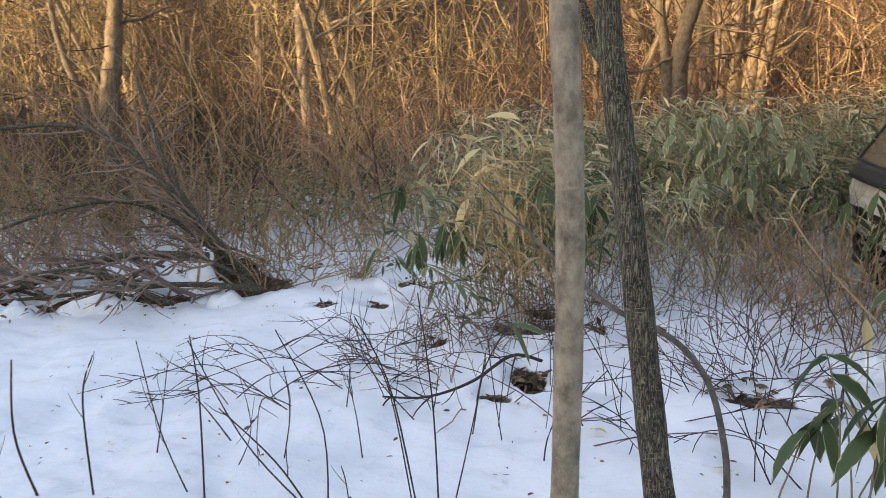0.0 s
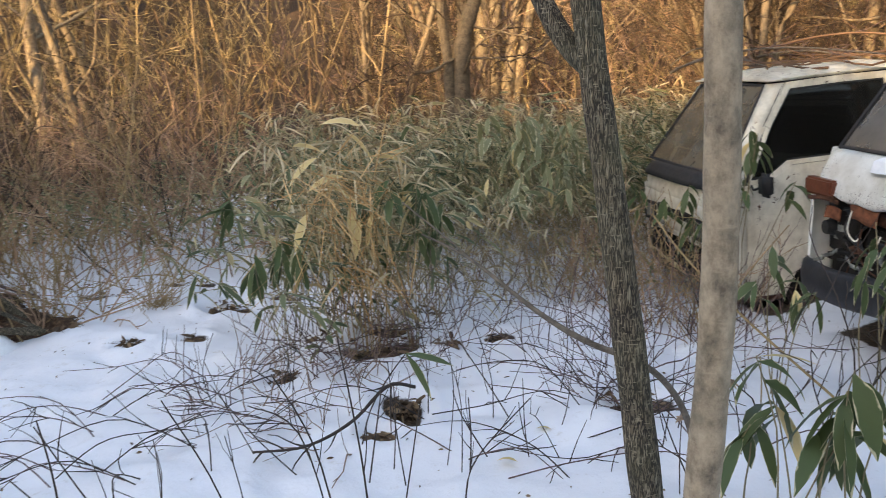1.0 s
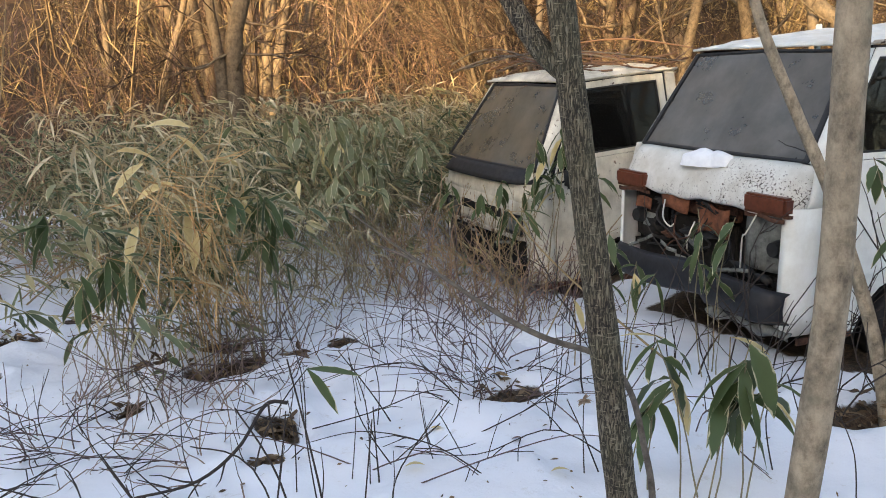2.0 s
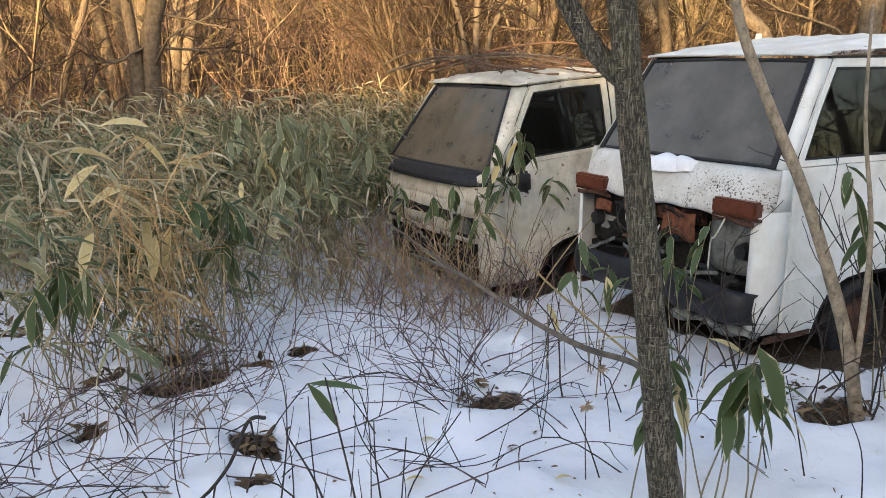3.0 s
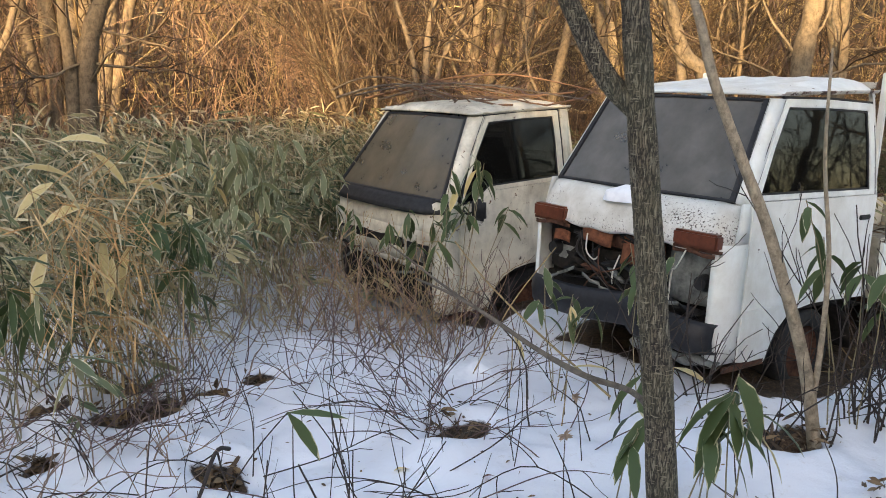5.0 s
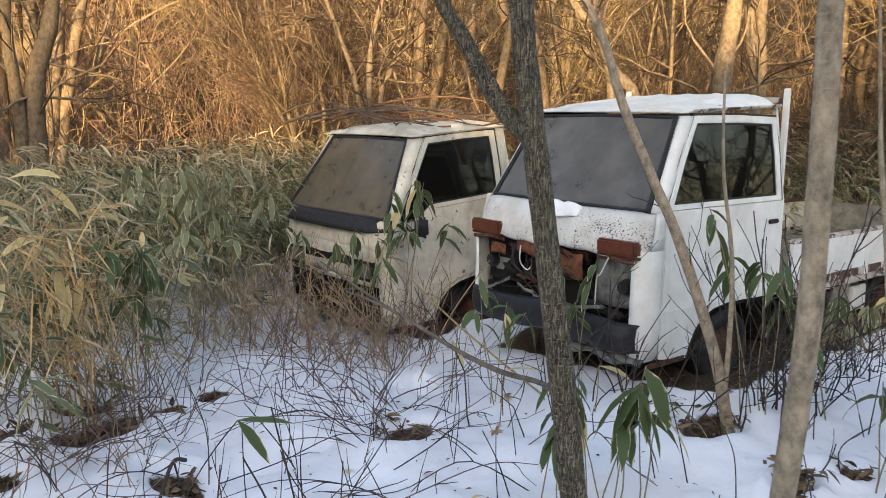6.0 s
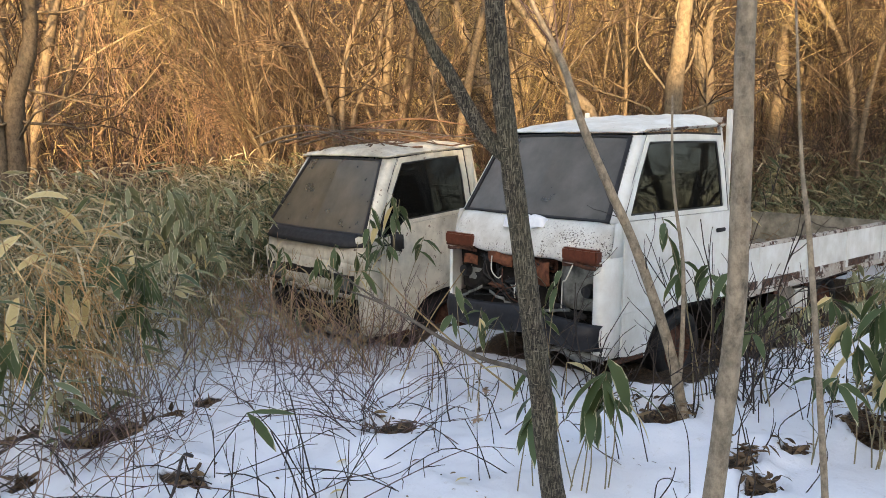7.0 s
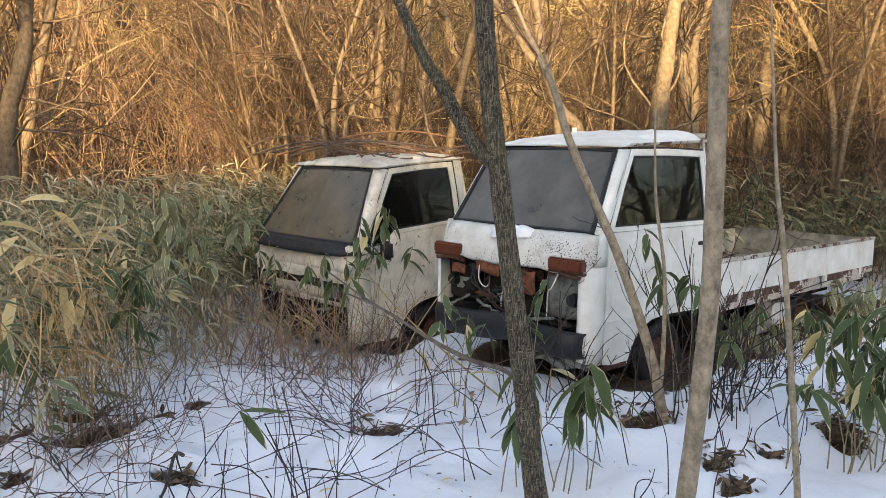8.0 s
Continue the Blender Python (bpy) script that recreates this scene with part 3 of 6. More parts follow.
    # roof with shallow ribs, on the white truck rising to the rear
    grid = []
    for y in np.linspace(0.485, back + 0.01, 26):
        f = (y - 0.485) / (back - 0.475)
        row = []
        for x in np.linspace(-1, 1, 61):
            ex = abs(x) ** (7 if broken == 1 else 4)
            crown = 1.725 + lift * f + (0.02 + 0.075 * f if broken == 1 else 0.05) * (1 - ex)
            crown -= max(0, (0.60 - y) / 0.115) ** 2 * (0.015 if broken == 1 else 0.05) * (1 - ex) + max(0, (y - back + 0.06) / 0.07) ** 2 * 0.03
            rib = (0.012 if broken == 1 else 0.010) * max(0, math.cos(x * math.pi * 5.5)) ** 3 if 0.66 < y < back - 0.08 and abs(x) < 0.85 else 0
            row.append((x * (0.655 if y > 0.55 else 0.64), y, crown + rib))
        grid.append(row)
    part("roof", sheet(grid, 0.014), M_WHITE if broken == 1 else M_CREAM, t, "cab roof with shallow ribs", True)

    for s in (-1, 1):
        gut = [[(s * (half(1.72) + 0.006 + dx), y, 1.722 + lift * (y - 0.485) / (back - 0.475) + dz) for dx, dz in ((-0.03, 0.004), (0.0, 0.0), (0.012, 0.014))] for y in np.linspace(0.56, back, 14)]
        part("rain_gutter", sheet(gut, 0.008), M_RAIL if broken == 1 else paint, t, "rust-bitten rain gutter", True)

    # back wall with its window
    wo = [(-0.74, back - 0.01, 0.46), (0.74, back - 0.01, 0.46), (0.755, back - 0.01, 1.0), (0.64, back - 0.01, 1.72), (-0.64, back - 0.01, 1.72), (-0.755, back - 0.01, 1.0)]
    wi = [(-0.5, back - 0.01, 1.14), (0.5, back - 0.01, 1.14), (0.51, back - 0.01, 1.3), (0.48, back - 0.01, 1.6), (-0.48, back - 0.01, 1.6), (-0.51, back - 0.01, 1.3)]
    part("back_wall", hoop(wo, wi, (0, -0.02, 0)), paint, t)
    part("rear_window", slab(wi, (0, -0.005, 0)), M_SIDEGLASS, t).visible_shadow = False

    # cab inside
    part("cab_floor", box(-0.73, 0.73, 0.15, 1.48, 0.44, 0.48), M_DARK, t)
    part("dashboard", box(-0.70, 0.70, 0.19, 0.46, 0.86, 1.09), M_SEAT, t, bevel=0.03)
    part("bench_seat", box(-0.66, 0.66, 0.86, 1.36, 0.62, 0.80), M_SEAT, t, "grey vinyl bench seat", bevel=0.04)
    part("seat_back", box(-0.66, 0.66, 1.30, 1.44, 0.80, 1.36), M_SEAT, t, bevel=0.04)
    a = np.linspace(0, 2 * np.pi, 25)
    ring = np.stack([-0.33 + 0.19 * np.cos(a), 0.66 + 0.13 * np.sin(a), 1.07 + 0.14 * np.sin(a)], 1)
    Geo().tubes(ring[None], np.full((1, 25), 0.012), 6).link("steering_wheel", M_BLACK, t)

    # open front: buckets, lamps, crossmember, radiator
    # near-black sheet paints the shade at the back of the opening
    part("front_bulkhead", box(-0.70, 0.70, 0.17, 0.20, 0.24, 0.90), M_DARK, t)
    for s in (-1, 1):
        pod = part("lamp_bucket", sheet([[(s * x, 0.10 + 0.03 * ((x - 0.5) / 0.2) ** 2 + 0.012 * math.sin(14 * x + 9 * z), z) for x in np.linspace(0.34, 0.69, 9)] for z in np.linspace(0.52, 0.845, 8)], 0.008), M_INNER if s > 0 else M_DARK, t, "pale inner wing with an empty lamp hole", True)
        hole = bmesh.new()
        # solid black plug, painting the dark inside of the hole
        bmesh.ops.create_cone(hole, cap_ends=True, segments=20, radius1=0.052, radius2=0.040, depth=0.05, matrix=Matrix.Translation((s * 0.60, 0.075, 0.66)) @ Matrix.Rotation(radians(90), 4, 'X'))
        part("lamp_hole_plug", hole, M_BLACK, pod, "black plug standing for the shade in an empty lamp hole")
        if broken < 1:
            continue
        ind = part("indicator", box(s * 0.588 - 0.148, s * 0.588 + 0.148, -0.024, 0.045, 0.868, 0.958), M_LENS, t, "faded orange indicator lens", bevel=0.012)
        part("lens_rim", box(s * 0.588 - 0.155, s * 0.588 + 0.155, 0.0, 0.03, 0.852, 0.868), M_RUST, ind)
        part("lamp_trim", sheet([[(s * x, 0.0 + 0.02 * math.sin(17 * x), z + 0.006 * math.sin(25 * x)) for x in np.linspace(0.42, 0.72, 10)] for z in (0.828, 0.842, 0.852)], 0.006), M_RUST, t, "torn rusty lamp trim", True)
    part("crossmember", box(-0.30, 0.28, 0.09, 0.15, 0.745, 0.83), M_RUST, t, "rusty brown crossmember", bevel=0.01)
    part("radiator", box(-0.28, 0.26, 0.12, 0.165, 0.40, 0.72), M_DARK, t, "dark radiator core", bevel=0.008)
    part("latch_panel", box(-0.60, -0.40, 0.10, 0.13, 0.58, 0.70), M_INNER, t, bevel=0.02)

    if broken < 1:
        nose = [[(x, 0.0 + 0.09 * (max(0, abs(x) - 0.60) / 0.15) ** 2 + 0.006 * math.sin(11 * x + 7 * z), z) for x in np.linspace(-0.755, 0.70, 22)] for z in np.linspace(0.868, 0.60, 6)]
        part("nose_panel", sheet(nose, 0.012), paint, t, "dirty cream nose panel", True)
        # no real slot: a solid dark bar paints its shade
        part("grille_slot", box(-0.36, 0.34, -0.008, 0.03, 0.70, 0.775), M_DARK, t, "dark bar standing for the shade in a grille slot", bevel=0.006)
        for s in (-1, 1):
            lamp = part("headlamp", box(s * 0.53 - 0.11, s * 0.53 + 0.11, -0.012, 0.05, 0.615, 0.75), M_INNER, t, "clouded grey headlamp", bevel=0.014)
            part("lamp_frame", hoop([(s * 0.53 - 0.125, -0.014, 0.60), (s * 0.53 + 0.125, -0.014, 0.60), (s * 0.53 + 0.125, -0.014, 0.765), (s * 0.53 - 0.125, -0.014, 0.765)], [(s * 0.53 - 0.10, -0.014, 0.625), (s * 0.53 + 0.10, -0.014, 0.625), (s * 0.53 + 0.10, -0.014, 0.74), (s * 0.53 - 0.10, -0.014, 0.74)], (0, 0.03, 0)), M_BLACK, lamp)
        part("nose_lip", sheet([[(x, -0.012 + 0.09 * (max(0, abs(x) - 0.60) / 0.15) ** 2, z) for x in np.linspace(-0.74, 0.70, 14)] for z in (0.60, 0.585, 0.56)], 0.01), M_RAIL, t, "rusted lower lip", True)
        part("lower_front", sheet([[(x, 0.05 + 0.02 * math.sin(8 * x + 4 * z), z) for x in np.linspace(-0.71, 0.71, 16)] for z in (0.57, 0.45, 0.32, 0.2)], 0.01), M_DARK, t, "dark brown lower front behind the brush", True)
        arm = spline([(0.765, 0.27, 1.02), (0.83, 0.26, 1.00), (0.90, 0.30, 1.04)], 8)
        mir = part("wing_mirror", box(0.84, 0.99, 0.27, 0.33, 0.955, 1.12), M_BLACK, t, "black wing mirror", True, bevel=0.025)
        Geo().tubes(arm[None], np.full((1, 8), 0.009), 6).link("mirror_arm", M_BLACK, mir)
    # bumper, sagging and split
    bar = []
    for x in np.linspace(-0.80, 0.76, 30):
        e = max(0, abs(x) - 0.60) / 0.18
        zz = 0.40 + 0.03 * math.sin(3 * x) * broken - 0.05 * (x > 0.2) * broken
        hh = 0.105 - 0.02 * e
        y = -0.075 + 0.12 * e * e + 0.02 * math.sin(7 * x) * broken
        bar.append([(x, y + 0.03, zz + hh), (x, y, zz + hh * 0.8), (x, y - 0.012, zz), (x, y, zz - hh * 0.8), (x, y + 0.04, zz - hh)])
    if broken == 1:
        part("bumper", sheet(bar, 0.012), M_BUMPER, t, "dented black bumper", True)
    val = []
    for x in np.linspace(0.20, 0.80, 16):
        val.append([(x, 0.0 + 0.03 * math.sin(9 * x), 0.265 + 0.01 * math.sin(31 * x)), (x, -0.03, 0.235), (x, 0.0, 0.205 + 0.02 * math.sin(19 * x))])
    part("valance", sheet(val, 0.01), M_INNER, t, "broken pale valance", True)
    if broken:
        for dx, tilt in ((-0.46, 0.25), (-0.08, -0.15), (0.38, 0.1)):
            g = [[(dx + u * 0.16, -0.03 - 0.02 * math.sin(9 * u), 0.50 + v * 0.022 + tilt * u * 0.3) for u in np.linspace(-1, 1, 8)] for v in (0, 0.5, 1)]
            part("torn_trim", sheet(g, 0.005), M_INNER, t, "torn pale trim strip", True)

    # crumpled scraps of sheet metal and hose hanging in the open front
    if broken == 1:
        # mostly near-black, to keep the opening looking shaded
        for i in range(9):
            cx, cz = rng.uniform(-0.62, 0.62), rng.uniform(0.5, 0.83)
            w, h, tw = rng.uniform(0.06, 0.16), rng.uniform(0.008, 0.03), rng.normal(0, 0.8)
            g = [[(cx + u * w, 0.055 + 0.03 * math.sin(5 * u + 3 * v + i) + 0.02 * v * tw, cz + v * h + tw * u * 0.05) for u in np.linspace(-1, 1, 7)] for v in (-1, -0.4, 0.3, 1)]
            part("metal_scrap", sheet(g, 0.004), (M_DARK, M_BLACK, M_RUST, M_BLACK, M_DARK, M_BLACK, M_INNER)[i % 7], t, "crumpled rusty scrap of sheet metal", True)
        for i in range(5):
            x0, z0 = rng.uniform(-0.5, 0.5), rng.uniform(0.7, 0.84)
            hp = spline([(x0, 0.08, z0), (x0 + rng.normal(0, 0.08), 0.03, z0 - 0.12), (x0 + rng.normal(0, 0.15), 0.05, z0 - 0.2), (x0 + rng.normal(0, 0.2), 0.1, z0 - 0.28)], 14)
            Geo().tubes(hp[None], np.full((1, 14), 0.007), 6).link("hose", M_BLACK, t)

    if broken == 1:
        for i in range(5):
            x0 = rng.uniform(-0.62, 0.60)
            z0 = rng.uniform(0.70, 0.86)
            sw = rng.normal(0, 0.16)
            hp = spline([(x0, -0.01, z0), (x0 + sw * 0.4, -0.05, z0 - 0.1), (x0 + sw, -0.04, z0 - rng.uniform(0.12, 0.2)), (x0 + sw * rng.uniform(1.2, 2.2), -0.02, z0 - rng.uniform(0.1, 0.32))], 14)
            Geo().tubes(hp[None], np.full((1, 14), 0.005), 5).link("torn_strip", M_STICKER if i % 3 else M_RUST, t, "thin torn strip hanging in the open front")
        for x0, x1, z0, z1 in ((-0.56, -0.44, 0.72, 0.79), (0.02, 0.30, 0.66, 0.83), (-0.30, -0.06, 0.76, 0.85)):
            g = [[(x, 0.035 + 0.02 * math.sin(13 * x + 9 * z), z + 0.012 * math.sin(21 * x)) for x in np.linspace(x0, x1, 8)] for z in np.linspace(z0, z1, 5)]
            part("rust_panel", sheet(g, 0.006), M_REDRUST, t, "crumpled red-brown rusty panel", True)

    # running gear
    for s in (-1, 1):
        part("wheel_housing", sheet([[(s * x, 1.03 + 0.50 * math.cos(a), 0.10 + 0.39 * math.sin(a)) for x in (0.40, 0.58, 0.745)] for a in np.linspace(0, math.pi, 14)], 0.01), M_DARK, t, smooth=True)
        wheel(t, s * 0.63, 1.03, 0.13, 0.29, s)
        wheel(t, s * 0.60, bed - 1.35, 0.13, 0.29, s)
        part("chassis_rail", box(s * 0.36 - 0.03, s * 0.36 + 0.03, 0.3, bed - 0.1, 0.22, 0.36), M_DARK, t)
    part("engine_block", box(-0.32, 0.32, 0.5, 1.3, 0.1, 0.44), M_DARK, t, bevel=0.03)
    part("side_box", box(0.46, 0.72, 2.86, 3.12, 0.13, 0.34), M_WHITE, t, "small white under-bed box", bevel=0.01)
    part("hanging_board", box(0.70, 0.73, 2.50, 2.78, 0.10, 0.42), M_WOOD, t, "grey weathered board", bevel=0.004)

    # load bed
    y0, y1 = 1.68, bed
    part("bed_floor", box(-0.775, 0.775, y0, y1, 0.43, 0.50), M_BEDDIRT, t, "weathered bed floor")
    for k in range(6):
        yy = y0 + 0.15 + k * (y1 - y0 - 0.3) / 5
        part("cross_bearer", box(-0.76, 0.76, yy - 0.03, yy + 0.03, 0.365, 0.43), M_RUST, t)
    for s in (-1, 1):
        x = s * 0.79
        gate = part("bed_gate", box(x - 0.012, x + 0.012, y0, y1, 0.452, 0.81), paint if s > 0 and broken == 1 else M_CREAM, t, "white drop-side gate with rusty edges")
        part("top_rail", box(x - 0.022, x + 0.022, y0 - 0.002, y1 + 0.002, 0.808, 0.840), M_RAIL if s > 0 else M_RUST, gate, "rusting top rail", bevel=0.006)
        part("bottom_rail", box(x - 0.024, x + 0.024, y0 - 0.002, y1 + 0.002, 0.415, 0.470), M_RAIL, gate, "chipped white bottom rail", bevel=0.006)
        part("rust_band", box(x - 0.017, x + 0.017, y0 - 0.001, y1 + 0.001, 0.466, 0.535), M_RAILRUST, gate, "flaking red-brown rust band", bevel=0.004)
        for k in range(4):
            yy = y0 + 0.35 + k * (y1 - y0 - 0.7) / 3
            part("gate_rib", box(x + s * 0.008, x + s * 0.020, yy - 0.03, yy + 0.03, 0.462, 0.808), paint if s > 0 and broken == 1 else M_BEDDIRT, gate, bevel=0.004)
    part("tail_gate", box(-0.775, 0.775, y1, y1 + 0.025, 0.43, 0.82), M_BEDDIRT, t, bevel=0.005)
    if broken == 1:
        for s in (-1, 1):
            part("guard_post", box(s * 0.69 - 0.022, s * 0.69 + 0.022, y0 - 0.055, y0 - 0.027, 0.5, 1.90), M_WHITE, t, "white steel guard post behind the cab", bevel=0.006)
        part("guard_bar", box(-0.665, 0.665, y0 - 0.053, y0 - 0.029, 1.80, 1.84), M_RAIL, t, bevel=0.006)
    part("head_board", box(-0.775, 0.775, y0 - 0.025, y0, 0.43, 0.84), M_BEDDIRT, t, bevel=0.005)
    return t


truck_b = truck(POSE_B, "abandoned white pickup truck with its lamps torn out", 0.681, 0.60, (0.15, 1.125), M_WHITE, M_WHITESPOT, M_GLASS, 4.9, 1.0, 0.19)
truck_a = truck(POSE_A, "derelict cream-white pickup truck overgrown by dry brush", 0.735, 0.535, (0.085, 1.10), M_CREAM, M_CREAM, M_GLASSA, 4.4, 0.4, 0.0)


# ---------------------------------------------------------------- near trees
def sapling(name, label, line, r0, r1, mat, limbs=(), twigs=0, knots=0.0):
    base = Vector(line[0])
    t = root(name, Matrix.Translation(base), label, "tree")
    pts = spline(line, 40) - np.array(base)
    k = len(pts)
    rad = np.interp(pts[:, 2], [0, 2.3, max(2.4, pts[-1, 2])], [r0, r1, 0.006]) * np.interp(np.arange(k), [k - 14, k - 1], [1, 0.35]) * (1 + knots * np.sin(np.arange(k) * 1.9) * rng.uniform(0.3, 1, k))
    Geo().tubes(pts[None], rad[None], 18).link("trunk", mat, t)
    for kz, az in ((1.34, 3.9), (0.95, 5.6), (1.62, 5.0)) if mat == M_PALE and r0 > 0.035 else ():
        i = int(np.argmin(np.abs(pts[:, 2] + base.z - kz)))
        c = pts[i] + rad[i] * 0.95 * np.array([math.cos(az), math.sin(az), 0])
        bm = bmesh.new()
        bmesh.ops.create_uvsphere(bm, u_segments=12, v_segments=8, radius=0.011, matrix=Matrix.Translation(c * np.array([1, 1, 1])) @ Matrix.Diagonal((0.8, 0.8, 0.6, 1)))
        part("knot", bm, M_DULL, t, "small branch knot", True)
    for ln, a, b in limbs:
        lp = spline(ln, 26) - np.array(base)
        Geo().tubes(lp[None], np.linspace(a, b, 26)[None], 10).link("limb", mat, t)
    if twigs:
        src = pts[None, int(k * 0.62):]
        g = Geo()
        s1 = sprout(src, twigs, 0.1, 1, 0.6, 0.6, 6, 0.15, 0.25)
        g.tubes(s1, taper(len(s1), 6, 0.006, 0.002), 4)
        s2 = sprout(s1, 4, 0.3, 1, 0.7, 0.3, 4)
        g.tubes(s2, taper(len(s2), 4, 0.003, 0.001), 3)
        g.link("twig_growth", M_TWIG, t)["kind"] = "stuff"
    return t


sapling("sapling", "forked sapling with dark vertically fissured bark", [(0.665, 2.31, -0.06), (0.625, 2.36, 0.3), (0.585, 2.39, 0.75), (0.55, 2.43, 1.2), (0.507, 2.47, 1.68), (0.485, 2.50, 2.1), (0.46, 2.53, 3.2), (0.47, 2.6, 5.0), (0.55, 2.7, 6.6)],
        0.050, 0.036, M_BARK,
        limbs=[([(0.52, 2.46, 1.60), (0.465, 2.55, 1.70), (0.393, 2.645, 1.916), (0.315, 2.73, 2.127), (0.1, 2.95, 2.9), (-0.1, 3.2, 3.9), (-0.2, 3.4, 4.8)], 0.036, 0.005)], twigs=16, knots=0.05)
sapling("sapling", "slender sapling with smooth pale grey-brown bark", [(0.20, 1.70, -0.05), (0.218, 1.645, 0.4), (0.228, 1.61, 0.72), (0.240, 1.575, 1.15), (0.241, 1.568, 1.43), (0.235, 1.563, 1.7), (0.24, 1.56, 2.1), (0.25, 1.5, 3.4), (0.2, 1.45, 5.0), (0.25, 1.3, 6.4)],
        0.032, 0.0265, M_PALE, twigs=16, knots=0.04)
sapling("sapling", "thin leaning grey sapling beside the truck", [(2.56, 2.415, -0.08), (2.534, 2.50, 0.38), (2.46, 2.69, 1.0), (2.395, 2.84, 1.38), (2.312, 2.975, 1.76), (2.24, 3.06, 2.1), (2.1, 3.25, 2.6), (1.9, 3.5, 3.6)],
        0.034, 0.022, M_PALE,
        limbs=[([(2.55, 2.45, 0.20), (2.57, 2.44, 0.45), (2.60, 2.45, 0.9), (2.55, 2.5, 1.4), (2.58, 2.52, 1.9)], 0.018, 0.006)], twigs=8, knots=0.04)
sapling("sapling", "thin grey-green sapling bent low over the snow", [(0.86, 2.43, -0.05), (0.873, 2.445, 0.22), (0.872, 2.48, 0.38), (0.825, 2.50, 0.58), (0.72, 2.53, 0.72), (0.56, 2.62, 0.80), (0.44, 2.72, 0.89), (0.29, 2.88, 1.04), (0.16, 2.97, 1.12)], 0.0125, 0.0045, M_DULL,
        limbs=[([(0.29, 2.88, 1.04), (0.24, 2.95, 1.10), (0.12, 3.04, 1.22)], 0.005, 0.0025)])
sapling("sapling", "thin grey stem rising out of the snow", [(1.602, 1.495, -0.05), (1.60, 1.505, 0.15), (1.592, 1.55, 0.7), (1.582, 1.60, 1.25), (1.572, 1.64, 1.6), (1.56, 1.7, 2.6)], 0.016, 0.009, M_PALE)


# ---------------------------------------------------------------- bamboo grass
def sasa_plant(base, stems, h, leaf, label, mat=None, spread=0.35, count=5, lean=(0, 0)):
    """A single clump: each stem a part, each leaf a part."""
    mat = mat or M_SASAGREEN
    t = root("bamboo_grass", Matrix.Translation(base), label, "plant", "bamboo grass clumps")
    n = stems
    b = np.stack([rng.normal(0, 0.04, n), rng.normal(0, 0.04, n), np.full(n, -0.06)], 1)
    way = np.stack([rng.normal(lean[0], spread, n), rng.normal(lean[1], spread, n), np.ones(n)], 1)
    p = grow(b, way, h * rng.uniform(0.65, 1.1, n), 6, 0.08, -0.02)
    for i in range(n):
        Geo().tubes(p[i:i + 1], taper(1, 6, 0.004, 0.0025), 6).link("stem", M_CANE, t)
        for j in range(count):
            a = rng.uniform(0, 2 * np.pi)
            at = p[i, -1] * (1 - 0.25 * rng.random()) + p[i, -2] * 0
            at = p[i, -2] + (p[i, -1] - p[i, -2]) * rng.uniform(0.2, 1.0)
            w = np.array([[math.cos(a), math.sin(a), rng.uniform(-1.3, 0.25)]])
            m = M_SASADRY if rng.random() < 0.05 else mat
            Geo().blades(at[None], w, np.array([leaf * rng.uniform(0.7, 1.15)]), np.array([leaf * rng.uniform(0.19, 0.27)]), np.array([rng.uniform(0.7, 2.0)]), np.array([rng.normal(0, 0.5)])).link("leaf", m, t)
    return t


sasa_plant((1.38, 2.60, 0), 4, 0.74, 0.31, "green bamboo grass with pale leaf margins in the snow", spread=0.12, count=5)
sasa_plant((1.20, 2.84, 0), 2, 0.50, 0.24, "green bamboo grass with withered yellow edges", spread=0.12, count=3)
sasa_plant((1.47, 2.46, 0), 3, 0.66, 0.30, "green bamboo grass with pale leaf margins in the snow", spread=0.1, count=4)
sasa_plant((2.30, 1.42, 0), 6, 0.78, 0.24, "bamboo grass clump with drooping green leaves beside the truck", spread=0.2, count=6)
sasa_plant((2.55, 1.20, 0), 5, 0.95, 0.24, "bamboo grass clump with drooping green leaves beside the truck", spread=0.2, count=6)
sasa_plant((2.15, 1.62, 0), 2, 0.6, 0.22, "bamboo grass clump with drooping green leaves beside the truck", spread=0.15, count=5)
sasa_plant((2.42, 3.25, 0), 4, 1.0, 0.2, "thin bamboo grass against the truck's front", spread=0.1, count=4)
sasa_plant((2.25, 3.75, 0), 4, 0.85, 0.2, "thin bamboo grass against the truck's front", spread=0.12, count=4)
sasa_plant((3.02, 5.05, 0), 4, 1.2, 0.22, "drooping bamboo grass in front of the cream truck", spread=0.1, count=6)
sasa_plant((2.82, 5.22, 0), 3, 1.15, 0.22, "drooping bamboo grass in front of the cream truck", spread=0.12, count=6)
for x, y in ((2.95, 6.95), (2.3, 6.75), (2.15, 6.45), (2.45, 6.95), (1.95, 6.8), (2.6, 6.6)):
    sasa_plant((x, y, 0), 7, 1.35, 0.23, "drooping bamboo grass in front of the cream truck", mat=M_SASA, spread=0.16, count=6)
sasa_plant((2.75, 2.30, 0), 4, 1.2, 0.22, "thin bamboo grass beside the truck's door", spread=0.12, count=5)
sasa_plant((3.05, 2.05, 0), 4, 0.9, 0.2, "thin bamboo grass beside the truck's bed", spread=0.15, count=5)

for x, y, h, n in ((2.90, 5.62, 1.12, 2), (2.92, 6.02, 1.15, 2), (2.95, 5.30, 1.2, 3)):
    sasa_plant((x, y, 0), n, h, 0.22, "thin bamboo grass stems rising before the cream truck", spread=0.08, count=5)

